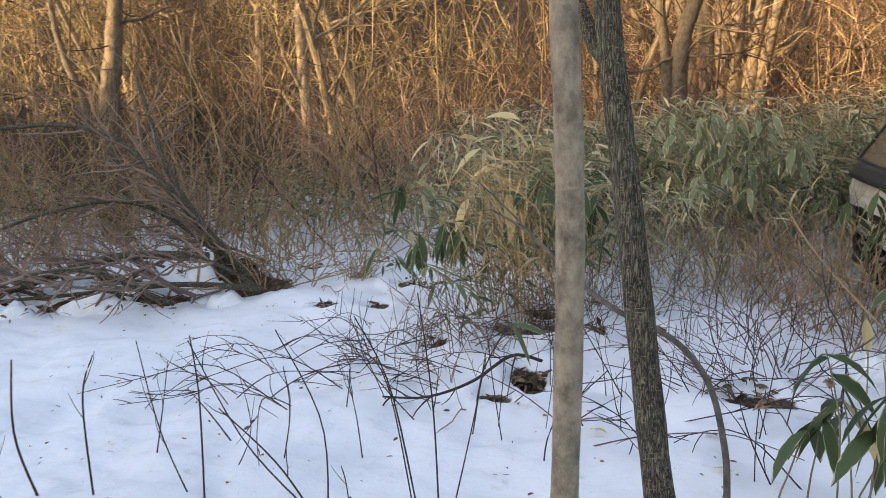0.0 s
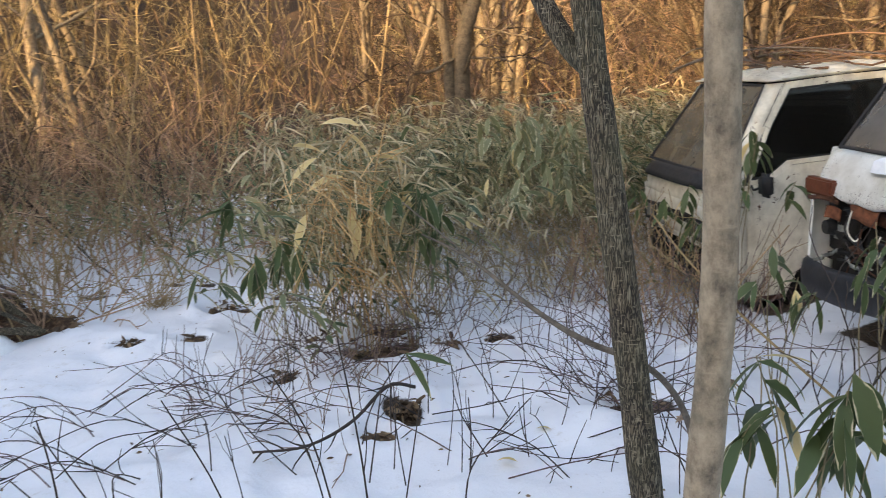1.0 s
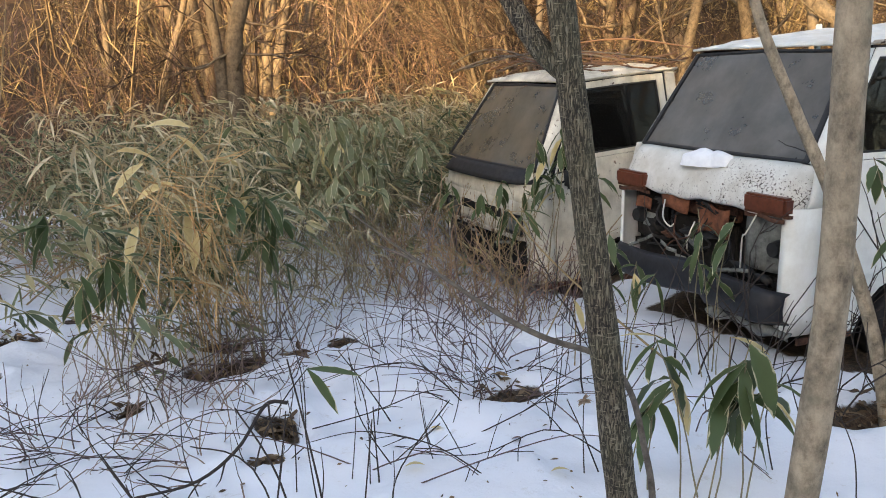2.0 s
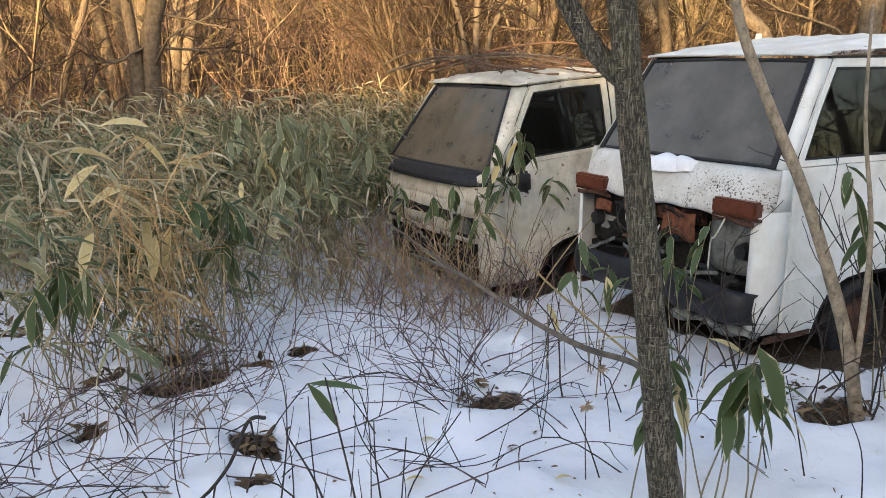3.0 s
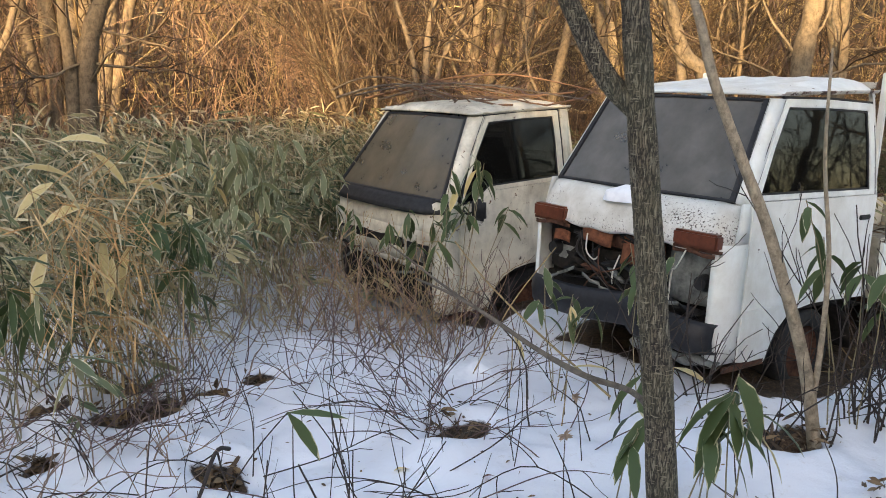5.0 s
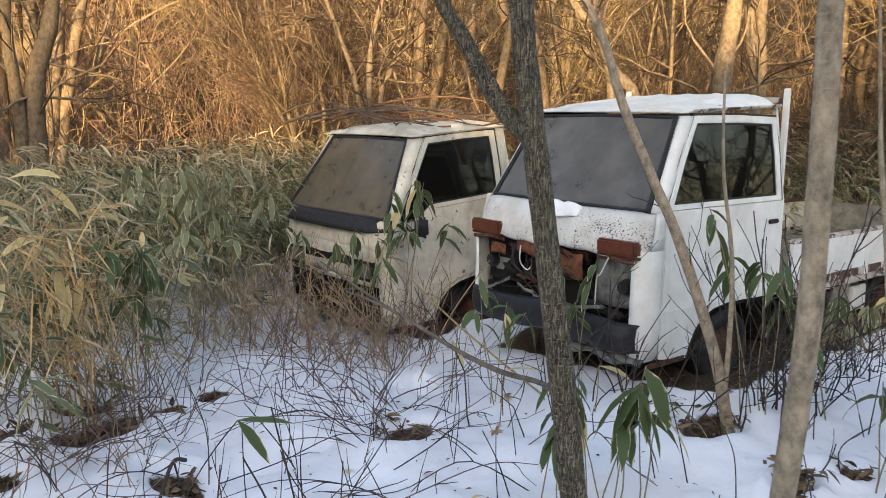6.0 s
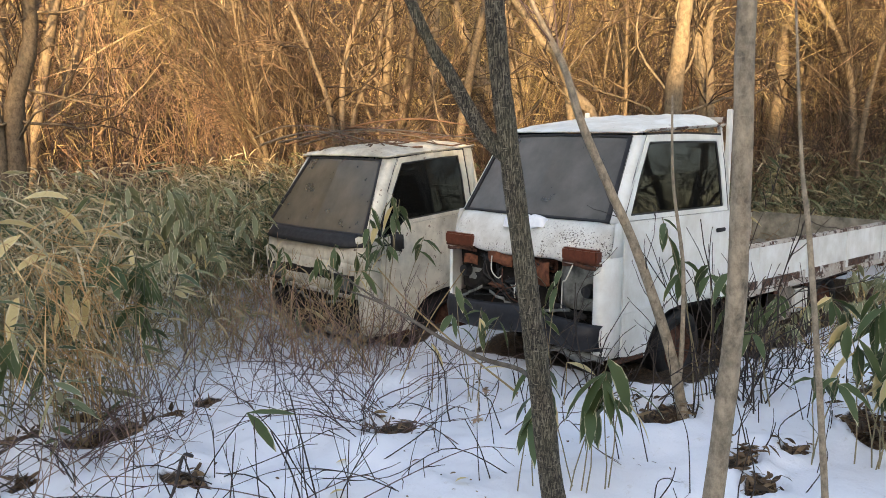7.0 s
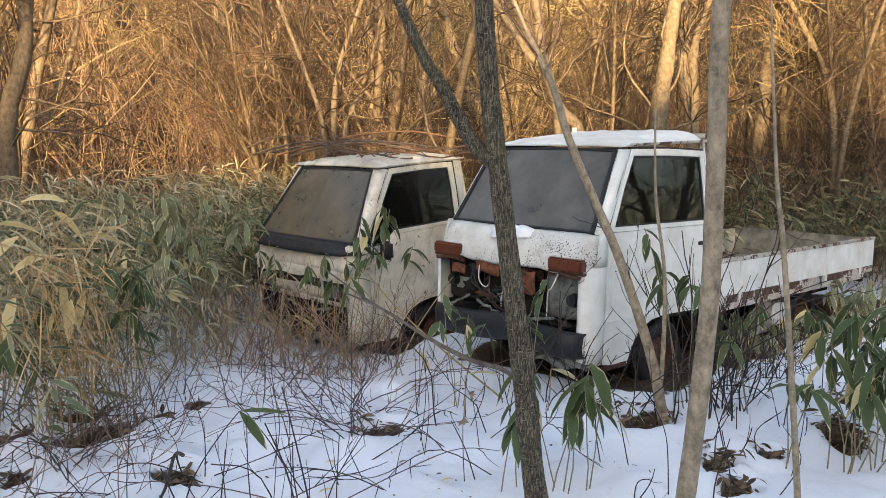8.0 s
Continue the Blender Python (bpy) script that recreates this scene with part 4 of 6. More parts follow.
# one stem with two leaves, alone in the snow
lone = root("bamboo_grass", Matrix.Translation((0.10, 3.95, 0)), "lone bamboo grass shoot with two green leaves", "plant", "bamboo grass clumps")
sp = spline([(0.0, 0.0, -0.05), (0.04, -0.06, 0.16), (0.11, -0.15, 0.34), (0.18, -0.235, 0.475)], 12)
Geo().tubes(sp[None], taper(1, 12, 0.004, 0.0025), 6).link("stem", M_STALK, lone)
for d, ln, dr in (((0.40, -0.43, -0.78), 0.23, 0.3), ((0.70, -0.70, 0.02), 0.23, 0.25)):
    Geo().blades(sp[-1:], np.array([d]), np.array([ln]), np.array([0.058 if dr > 0.28 else 0.045]), np.array([dr]), np.array([1.2 if dr > 0.28 else -0.25])).link("leaf", M_SASAGREEN, lone)


def sasa_field(name, label, n, inside, h_lo, h_hi, leaf, mat, low=2):
    """A thicket of bamboo grass too dense to count."""
    b = np.zeros((0, 2))
    while len(b) < n:
        c = inside(n)
        b = np.concatenate([b, c])
    b = b[:n]
    z = ground_z(b[:, 0], b[:, 1])
    base = np.column_stack([b, z - 0.03])
    h = rng.uniform(h_lo, h_hi, n)
    p = grow(base, np.column_stack([rng.normal(0, 0.42, (n, 2)), np.ones(n)]), h, 5, 0.2, -0.05)
    st = Geo().tubes(p, taper(n, 5, 0.0045, 0.0025), 3)
    per = 11
    src = np.repeat(np.arange(n), per)
    f = rng.uniform(0.0, 1.0, len(src))[:, None]
    lo = rng.integers(low, 4, len(src))
    at = p[src, lo] * (1 - f) + p[src, lo + 1] * f
    a = rng.uniform(0, 2 * np.pi, len(src))
    way = np.column_stack([np.cos(a) + 0.5, np.sin(a) - 0.4, rng.uniform(-0.7, 0.6, len(src))])
    lv = Geo().blades(at, way, leaf * rng.uniform(0.4, 1.1, len(src)), leaf * rng.uniform(0.05, 0.15, len(src)), rng.uniform(0.1, 1.4, len(src)), rng.normal(0, 1.1, len(src)))
    t = root(name, Matrix(), label, "plant", kind="stuff")
    st.link("stems", M_CANE, t)
    lv.link("leaves", mat, t)


def region(x0, x1, y0, y1, keep):
    def pick(n):
        c = np.column_stack([rng.uniform(x0, x1, n), rng.uniform(y0, y1, n)])
        return c[keep(c[:, 0], c[:, 1])]
    return pick


def off_trucks(x, y, gap=0.1):
    ok = np.ones(len(x), bool)
    for m, ln in ((POSE_B, 5.3), (POSE_A, 4.45)):
        inv = m.inverted()
        lx = inv[0][0] * x + inv[0][1] * y + inv[0][3]
        ly = inv[1][0] * x + inv[1][1] * y + inv[1][3]
        ok &= ~((np.abs(lx) < 0.8 + gap) & (ly > -0.12 - gap) & (ly < ln + gap))
    return ok


sasa_field("bamboo_grass_thicket", "yellow-green bamboo grass clump standing out of the snow", 58, region(-0.1, 1.1, 5.2, 6.4, lambda x, y: (x - 0.5) ** 2 / 0.3 + (y - 5.8) ** 2 / 0.3 < 1), 0.95, 1.5, 0.26, M_SASA, 2)
sasa_field("bamboo_grass_thicket", "dense thicket of dull green bamboo grass", 2000, region(0.2, 9, 6.2, 11.5, lambda x, y: off_trucks(x, y) & ((y > 7.6) | ((x > 2.7) & (y > 6.6))) & (y < 10.5 + 0.15 * x)), 1.1, 1.72, 0.25, M_SASA)
sasa_field("bamboo_grass_thicket", "dense thicket of dull green bamboo grass", 1000, region(4.2, 12, 0.4, 6.5, lambda x, y: off_trucks(x, y, 0.2) & (y > 3.0 - 0.05 * x - 2.5 * (x > 8.4)) & (x > 4.4)), 1.1, 1.75, 0.25, M_SASA)
sasa_field("bamboo_grass_thicket", "dense thicket of dull green bamboo grass", 380, region(-7, 0, 8.5, 13, lambda x, y: y > 9 - 0.1 * x), 0.6, 1.1, 0.24, M_SASA)

def bleached(n, pick, z_lo, z_hi, label):
    """Curled pale dead leaves caught among the bamboo grass."""
    b = np.zeros((0, 2))
    while len(b) < n:
        b = np.concatenate([b, pick(n)])
    b = b[:n]
    at = np.column_stack([b, ground_z(b[:, 0], b[:, 1]) + rng.uniform(z_lo, z_hi, n) ** 1.0])
    way = np.column_stack([rng.normal(0.3, 0.9, n), rng.normal(-0.3, 0.8, n), rng.normal(0.1, 0.5, n)])
    g = Geo().blades(at, way, rng.uniform(0.10, 0.30, n), rng.uniform(0.006, 0.022, n), rng.uniform(0.3, 2.4, n), rng.normal(0, 1.2, n))
    tagged(g.link("dry_leaves", M_DRYBLADE), label, "leaves", kind="stuff")


bleached(3200, region(0.2, 6, 6.2, 9.6, lambda x, y: off_trucks(x, y) & ((y > 7.4) | ((x > 2.3) & (y > 6.6)))), 0.5, 1.55, "bleached curled leaves among the bamboo grass")
bleached(1400, region(4.4, 11, 2.4, 6.0, lambda x, y: off_trucks(x, y, 0.15) & (y > 3.0 - 0.05 * x)), 0.5, 1.55, "bleached curled leaves among the bamboo grass")
bleached(450, region(-0.2, 1.2, 5.1, 6.4, lambda x, y: (x - 0.5) ** 2 / 0.4 + (y - 5.75) ** 2 / 0.4 < 1), 0.3, 1.35, "bleached curled leaves in the yellow clump")

bleached(900, region(0.8, 2.9, 5.8, 7.8, lambda x, y: off_trucks(x, y)), 0.05, 0.85, "bleached curled leaves at the foot of the thicket")

# dry straw tangled in the clump
n = 300
b = np.column_stack([rng.normal(0.32, 0.19, n), rng.normal(5.24, 0.12, n), rng.uniform(0.45, 1.25, n)])
way = np.column_stack([rng.normal(0.35, 0.7, n), rng.normal(-0.3, 0.5, n), rng.normal(-0.3, 0.8, n)])
straw = Geo().blades(b, way, rng.uniform(0.15, 0.5, n), rng.uniform(0.004, 0.009, n), rng.uniform(-0.2, 0.7, n), rng.normal(0, 0.8, n))
tagged(straw.link("dry_straw", M_ORANGE), "dense tangle of orange-brown dry straw in the bamboo grass", "straw", kind="stuff")
for x, y, h in ((0.72, 5.25, 1.1), (0.92, 5.45, 1.1), (0.0, 5.4, 1.15)):
    sasa_plant((x, y, 0), 5, h, 0.26, "dark green bamboo grass standing before the straw", spread=0.16, count=6)

# yellowed leaves that stand out of the clump
yl = root("bamboo_grass", Matrix.Translation((0.40, 5.32, 0)), "tall bamboo grass stems with large yellowed leaves", "plant", "bamboo grass clumps")
for x, y, z, d in ((0.03, 0.05, 1.36, (0.55, -0.3, -0.35)), (0.10, 0.02, 1.40, (-0.7, 0.2, 0.5)), (-0.16, 0.08, 1.22, (-0.6, 0.1, -0.2)), (-0.02, 0.02, 1.10, (-0.7, 0.1, 0.12)), (0.05, -0.05, 0.84, (-0.25, -0.1, -0.8)), (0.14, -0.05, 0.88, (-0.3, 0.1, -0.9)), (0.20, 0.05, 1.2, (0.8, -0.4, 0.2)), (0.28, 0.05, 0.98, (0.8, -0.3, -0.3)), (-0.25, 0.0, 0.9, (-0.5, -0.2, -0.6)), (-0.3, 0.05, 1.3, (0.6, -0.5, 0.2)), (0.02, -0.02, 0.95, (-0.2, -0.3, -0.9)), (-0.12, 0.0, 1.05, (0.7, -0.4, -0.1))):
    sp = spline([(x * 0.5 + 0.05, y, -0.1), (x * 0.7 + 0.03, y, z * 0.5), (x, y, z)], 10)
    Geo().tubes(sp[None], taper(1, 10, 0.005, 0.003), 5).link("stem", M_STRAW, yl)
    Geo().blades(sp[-1:], np.array([d]), np.array([0.25]), np.array([0.062]), np.array([0.9]), np.array([0.7])).link("leaf", M_SASADRY, yl)


# ---------------------------------------------------------------- shrubs and stalks on the snow
def shrub(name, label, at, stems, h, spread, mat, r=0.004, per=4, lean=(0, 0), area=0.12, patch=0.0, length=0.3):
    x, y = at
    z = float(ground_z(x, y))
    t = root(name, Matrix.Translation((x, y, z)), label, "shrub", "leafless shrubs")
    b = np.column_stack([rng.normal(0, area, (stems, 2)), np.full(stems, -0.06)])
    w = np.column_stack([rng.normal(lean[0], spread, stems), rng.normal(lean[1], spread, stems), np.ones(stems)])
    p = grow(b, w, h * rng.uniform(0.5, 1.15, stems), 9, 0.19, -0.03)
    rr = taper(stems, 9, r, r * 0.45) * rng.uniform(0.7, 1.3, stems)[:, None]
    for i in range(stems):
        Geo().tubes(p[i:i + 1], rr[i:i + 1], 5).link("stem", mat, t)
    if per:
        s1 = sprout(p, per, 0.15, 0.98, 0.5, length, 5, 0.12, 0.03)
        tagged(Geo().tubes(s1, taper(len(s1), 5, r * 0.6, r * 0.35), 3).link("twig_growth", mat, t), kind="stuff")
    return t


def mound(name, label, x, y, rx, ry, h, mat, rot=0.0, cat="earth", seed=0, z=None):
    """A low uneven heap."""
    bm = bmesh.new()
    n, m = 22, 8
    zz = float(ground_z(x, y)) - 0.02 if z is None else z
    c = bm.verts.new((0, 0, h))
    rows = []
    for j in range(1, m + 1):
        f = j / m
        row = []
        for i in range(n):
            a = i * 2 * math.pi / n
            k = 1 + (0.75 if cat == "earth" else 0.35) * noise.noise(Vector((math.cos(a) * 1.6 + seed, math.sin(a) * 1.6, seed * 0.7)))
            px, py = rx * f * k * math.cos(a), ry * f * k * math.sin(a)
            pz = h * (1 - f * f) * (1 + 0.8 * noise.noise(Vector((px * 9, py * 9, seed)))) - 0.05 * (j == m)
            row.append(bm.verts.new((px, py, pz)))
        rows.append(row)
    for i in range(n):
        k = (i + 1) % n
        bm.faces.new((c, rows[0][i], rows[0][k]))
        for j in range(m - 1):
            bm.faces.new((rows[j][i], rows[j + 1][i], rows[j + 1][k], rows[j][k]))
    ob = part(name, bm, mat, None, label, True)
    ob.matrix_basis = Matrix.Translation((x, y, zz)) @ Matrix.Rotation(rot, 4, 'Z')
    return tagged(ob, label, cat, "bare patches" if cat == "earth" else "")


def litter(t_at, n, r, label):
    """Loose dead leaves and straw on a bare patch."""
    x, y = t_at
    a, rr = rng.uniform(0, 6.28, n), r * np.sqrt(rng.random(n))
    px, py = x + rr * np.cos(a), y + rr * np.sin(a)
    g = Geo().blades(np.column_stack([px, py, ground_z(px, py) + rng.uniform(0.01, 0.07, n)]), np.column_stack([rng.normal(0, 1, (n, 2)), rng.normal(0, 0.3, n)]), rng.uniform(0.04, 0.12, n), rng.uniform(0.008, 0.03, n), rng.uniform(0, 0.8, n), rng.normal(0, 0.8, n))
    tagged(g.link("dead_leaves", M_DEAD), label, "leaves", kind="stuff")


M_DRYFLOWER = make_leaf("papery_petals", [(0.35, 0.24, 0.17), (0.5, 0.37, 0.27)], rim=(0.5, 0.38, 0.28))
M_DEAD = make_leaf("brown_dead_leaves", [(0.05, 0.028, 0.016), (0.14, 0.08, 0.045), (0.3, 0.2, 0.11)], rim=(0.2, 0.13, 0.07), wide=0.6)
for i, (x, y, rx, ry) in enumerate(patches):
    mound("earth_patch", "bare dark earth with dead leaves melted out of the snow", x, y, rx * 0.7, ry * 0.7, 0.035 if ry > 0.07 else 0.02, M_EARTH, 0.0, seed=i * 3.7)
    litter((x, y), 60, rx * 0.95, "brown dead leaves on a bare patch")

for x, y, n, h, ln in ((0.55, 5.25, 20, 0.8, (0.1, -0.2)), (0.75, 5.0, 12, 0.75, (0.25, -0.1)), (1.05, 5.2, 9, 0.85, (0.1, 0)), (1.5, 3.86, 20, 1.0, (-0.35, 0.2)), (1.45, 5.0, 8, 0.85, (-0.2, 0)), (1.9, 4.9, 9, 0.9, (0.0, 0)), (1.72, 4.3, 20, 1.0, (-0.4, 0.3)), (2.45, 4.75, 13, 0.9, (0, 0)), (2.3, 5.3, 13, 0.9, (0, 0)), (2.5, 5.9, 12, 0.9, (0, 0)), (0.2, 5.0, 14, 0.7, (-0.3, -0.3)), (-0.15, 4.6, 12, 0.6, (-0.2, -0.3)), (1.3, 5.7, 9, 0.8, (0, 0)), (2.0, 5.6, 9, 0.9, (0, 0)), (0.3, 4.6, 10, 0.6, (0.4, -0.2)), (-0.3, 5.3, 14, 0.6, (0.2, -0.3)), (0.0, 4.2, 9, 0.5, (-0.4, -0.2)), (1.1, 6.4, 14, 0.8, (0, 0)), (1.8, 6.8, 14, 0.8, (0, 0)), (0.4, 6.6, 14, 0.7, (0, 0)), (-0.5, 4.9, 9, 0.5, (0.3, -0.4))):
    shrub("shrub", "leafless shrub of thin purplish-brown twigs in the snow", (x, y), n, h, 0.8, M_TWIGRED if rng.random() < 0.3 else M_TWIG, 0.0037, 2, ln, 0.1, length=0.36)
# brushwood against the cream truck
for x, y in ((2.75, 5.3), (2.85, 5.75), (2.6, 5.0), (2.95, 6.3)):
    shrub("shrub", "dense dry brushwood against the truck's front", (x, y), 14, 0.95, 0.35, M_STRAW if x > 2.3 else M_TWIG, 0.004, 3, (0, 0), 0.14)
# a bush of dark stems at the trucks' door and tail
for x, y, n, h in ((2.78, 2.26, 8, 1.8), (2.95, 2.1, 6, 1.5)):
    shrub("shrub", "dark twisted twigs in front of the truck's door", (x, y), n, h, 0.3, M_STALK, 0.0062, 5, (0, 0), 0.06, length=0.5)
for x, y, n, h in ((2.62, 2.40, 4, 1.3), (3.3, 2.2, 9, 0.7), (3.9, 2.0, 10, 0.6), (2.2, 3.4, 7, 1.3), (2.42, 2.9, 4, 1.0)):
    shrub("shrub", "thin dark upright stems beside the truck", (x, y), n, h, 0.2, M_STALK, 0.005, 3, (0, 0), 0.15)


def stalk(at, way, r, label="dark dry weed stalk standing in the snow", fork=0):
    """way: one or two points above the foot."""
    x, y = at
    z = float(ground_z(x, y))
    t = root("weed_stalk", Matrix.Translation((x, y, z)), label, "stalk", "weed stalks")
    if len(way) == 1:
        way = [tuple(np.array(way[0]) * 0.5 + rng.normal(0, 0.035, 3)), way[0]]
    p = spline([(0, 0, -0.05), *way], 12)[None]
    Geo().tubes(p, taper(1, 12, r, r * 0.55), 6).link("stem", M_STALK, t)
    if fork:
        s = sprout(p, fork, 0.35, 0.95, 0.4, 0.2, 5, 0.1, 0.1)
        for k in range(fork):
            Geo().tubes(s[k:k + 1], taper(1, 5, r * 0.55, r * 0.3), 4).link("side_shoot", M_STALK, t)


# dead grass and low bamboo grass along the truck's flank
for i in range(15):
    q = POSE_B @ Vector((rng.uniform(0.72, 1.25), 1.5 + 0.25 * i, 0))
    shrub("grass_tuft", "withered grass tuft along the truck's flank", (q.x, q.y), 16, 0.42, 0.6, M_STRAW if i % 2 else M_TWIG, 0.0045, 0, (0, 0), 0.1)
for i in range(9):
    q = POSE_B @ Vector((rng.uniform(0.85, 1.5), 1.7 + 0.42 * i, 0))
    sasa_plant((q.x, q.y, float(ground_z(q.x, q.y))), 4, 0.5, 0.2, "low bamboo grass along the truck's flank", mat=M_SASA, spread=0.3, count=5)
for x, y in ((2.7, 1.05), (2.95, 0.95), (3.2, 1.25), (2.45, 1.3)):
    sasa_plant((x, y, 0), 6, 0.85, 0.25, "bamboo grass clump with drooping green leaves beside the truck", spread=0.22, count=6)


# the tall stalks close by
for at, way, r, fk in (
        ((-1.678, 3.014), [(-0.051, 0.0, 0.597)], 0.006, 0), ((-1.466, 2.996), [(-0.02, 0.05, 0.388), (0.019, 0.1, 0.558)], 0.0048, 2),
        ((-1.014, 2.958), [(-0.002, 0.075, 0.419), (-0.041, 0.15, 0.655)], 0.0045, 0), ((-0.528, 2.917), [(-0.539, 0.2, 0.676)], 0.004, 1),
        ((-0.521, 2.917), [(-0.168, 0.1, 0.733)], 0.004, 0), ((-0.157, 2.886), [(-0.086, 0.0, 0.507), (-0.206, 0.0, 0.796)], 0.0042, 0),
        ((-0.083, 2.88), [(-0.006, 0.075, 0.408), (-0.046, 0.15, 0.84)], 0.0045, 1), ((-0.042, 2.877), [(0.167, 0.1, 0.584)], 0.0035, 0),
        ((-0.55, 2.919), [(-0.149, 0.0, 0.218), (-0.357, 0.0, 0.457)], 0.0045, 2), ((-1.803, 3.024), [(-0.061, 0.0, 0.318)], 0.0045, 2),
        ((-0.173, 2.888), [(-0.098, 0.1, 0.519), (-0.257, 0.2, 0.633)], 0.0035, 2), ((-0.427, 2.909), [(-0.026, 0.0, 0.212)], 0.003, 1),
        ((-1.039, 2.96), [(-0.295, 0.3, 0.599)], 0.0038, 2), ((0.761, 3.51), [(0.059, 0.2, 0.302)], 0.003, 0)):
    stalk(at, way, r, fork=fk)
for i in range(16):
    x = rng.uniform(-1.5, 1.5)
    y = rng.uniform(3.0, 4.2)
    stalk((x, y), [(rng.normal(-0.04, 0.14), rng.normal(0, 0.1), rng.uniform(0.25, 0.55))], rng.uniform(0.0025, 0.0045), fork=int(rng.integers(0, 4)))
for i in range(26):
    x = rng.uniform(-0.6, 3.0)
    y = rng.uniform(3.4, 4.9)
    if off_trucks(np.array([x]), np.array([y]))[0]:
        stalk((x, y), [(rng.normal(0, 0.1), rng.normal(0, 0.08), rng.uniform(0.3, 0.65))], rng.uniform(0.0022, 0.0034), fork=int(rng.integers(0, 3)))
for i in range(26):
    x, y = rng.uniform(1.2, 3.4), rng.uniform(1.6, 2.6)
    stalk((x, y), [(rng.normal(0, 0.08), rng.normal(0, 0.06), rng.uniform(0.15, 0.5))], rng.uniform(0.0028, 0.0042), fork=int(rng.integers(0, 2)))

# a fallen branch lying out of a bare patch
fb = root("fallen_branch", Matrix.Translation((0.47, 4.35, 0)), "forked dark fallen branch resting in the snow", "branch")
lp = spline([(0.03, 0.06, 0.05), (-0.15, -0.1, 0.14), (-0.38, -0.3, 0.07), (-0.62, -0.42, 0.04), (-0.85, -0.36, 0.03)], 20)[None]
Geo().tubes(lp, taper(1, 20, 0.011, 0.005), 6).link("limb", M_STALK, fb)
s = sprout(lp, 7, 0.2, 0.95, 0.5, 0.3, 5, 0.15, -0.02)
for q in s:
    Geo().tubes(q[None], taper(1, 5, 0.005, 0.002), 4).link("side_shoot", M_STALK, fb)

# dead leaves and stalks blown onto the white truck's bed
n = 420
pts = [POSE_B @ Vector((u, v, 0.505 + w)) for u, v, w in zip(rng.uniform(-0.74, 0.74, n), rng.uniform(1.75, 4.8, n), rng.uniform(0.0, 0.05, n))]
bl = Geo().blades(np.array(pts), np.column_stack([rng.normal(0, 1, (n, 2)), rng.uniform(0.0, 0.6, n)]), rng.uniform(0.06, 0.22, n), rng.uniform(0.01, 0.035, n), rng.uniform(0, 1.0, n), rng.normal(0, 0.8, n))
tagged(bl.link("dead_leaves", M_DEAD), "brown dead leaves blown onto the truck's bed", "leaves", kind="stuff")

# small dead leaves on the snow
for x, y, m, ln in ((1.12, 3.42, "red", 0.06), (0.62, 3.55, "dry", 0.09), (1.05, 3.10, "dry", 0.08), (0.9, 3.75, "dry", 0.07)):
    z = float(ground_z(x, y))
    ob = Geo().blades(np.array([[x, y, z + 0.012]]), np.array([[0.7, -0.5, 0.5]]), np.array([ln]), np.array([ln * 0.6]), np.array([0.8]), np.array([0.3])).link("dead_leaf", M_LENS if m == "red" else M_SASADRY)
    tagged(ob, "dark red dead leaf on the snow" if m == "red" else "curled yellow-brown dead leaf on the snow", "leaf", "leaves on the snow")

# snow lodged on the trucks
c1 = POSE_B @ Vector((-0.03, 0.085, 1.095))
mound("snow_patch", "patch of old snow at the foot of the windscreen", c1.x, c1.y, 0.17, 0.075, 0.045, M_SNOW, radians(-105), "snow", 4.3, c1.z)
c2 = POSE_B @ Vector((0.13, 0.09, 1.11))
mound("snow_patch", "patch of old snow at the foot of the windscreen", c2.x, c2.y, 0.085, 0.05, 0.03, M_SNOW, radians(-100), "snow", 8.1, c2.z)
mound("snow_patch", "lump of snow between the trucks", 2.45, 4.5, 0.34, 0.25, 0.07, M_SNOW, 0.3, "snow", 6)

# pale dry weeds grown up against the cream truck
for x, y, h in ((2.60, 5.15, 0.95), (2.50, 5.5, 1.0), (2.45, 5.9, 1.0), (2.75, 4.85, 0.8), (3.0, 4.95, 0.75), (2.35, 6.3, 1.0), (3.3, 5.1, 0.7)):
    shrub("dry_weeds", "pale dry weed stems grown up against the cream truck", (x, y), 13, h, 0.32, M_THICKET if h > 0.9 else M_TWIG, 0.004, 2, (0, 0), 0.18)

# dark twiggy shrubs before the white truck's door
for x, y, h in ((2.72, 2.42, 1.35), (2.95, 2.15, 1.2), (2.35, 2.95, 0.95)):
    shrub("bare_shrub", "dark twiggy leafless shrub beside the white truck", (x, y), 4, h, 0.3, M_STALK, 0.005, 6, (0, 0), 0.1, 0.0, 0.45)

# sticks on the cream truck's roof
for i in range(14):
    a = POSE_A @ Vector((rng.uniform(-0.5, 0.5), rng.uniform(0.5, 1.2), 1.785 + 0.003 * i))
    d = np.array([[rng.normal(-0.5, 0.5), rng.normal(0.7, 0.5), rng.normal(0.02, 0.06)]])
    ln = rng.uniform(0.7, 1.7)
    p = grow(np.array([a]) - unit(d) * ln * 0.5, d, np.array([ln]), 9, 0.12, 0.0)
    tagged(Geo().tubes(p, taper(1, 9, rng.uniform(0.006, 0.011), 0.003), 6).link("stick", M_RUSSET), "bare brown stick lying on the truck's roof", "stick", "sticks on the roof")


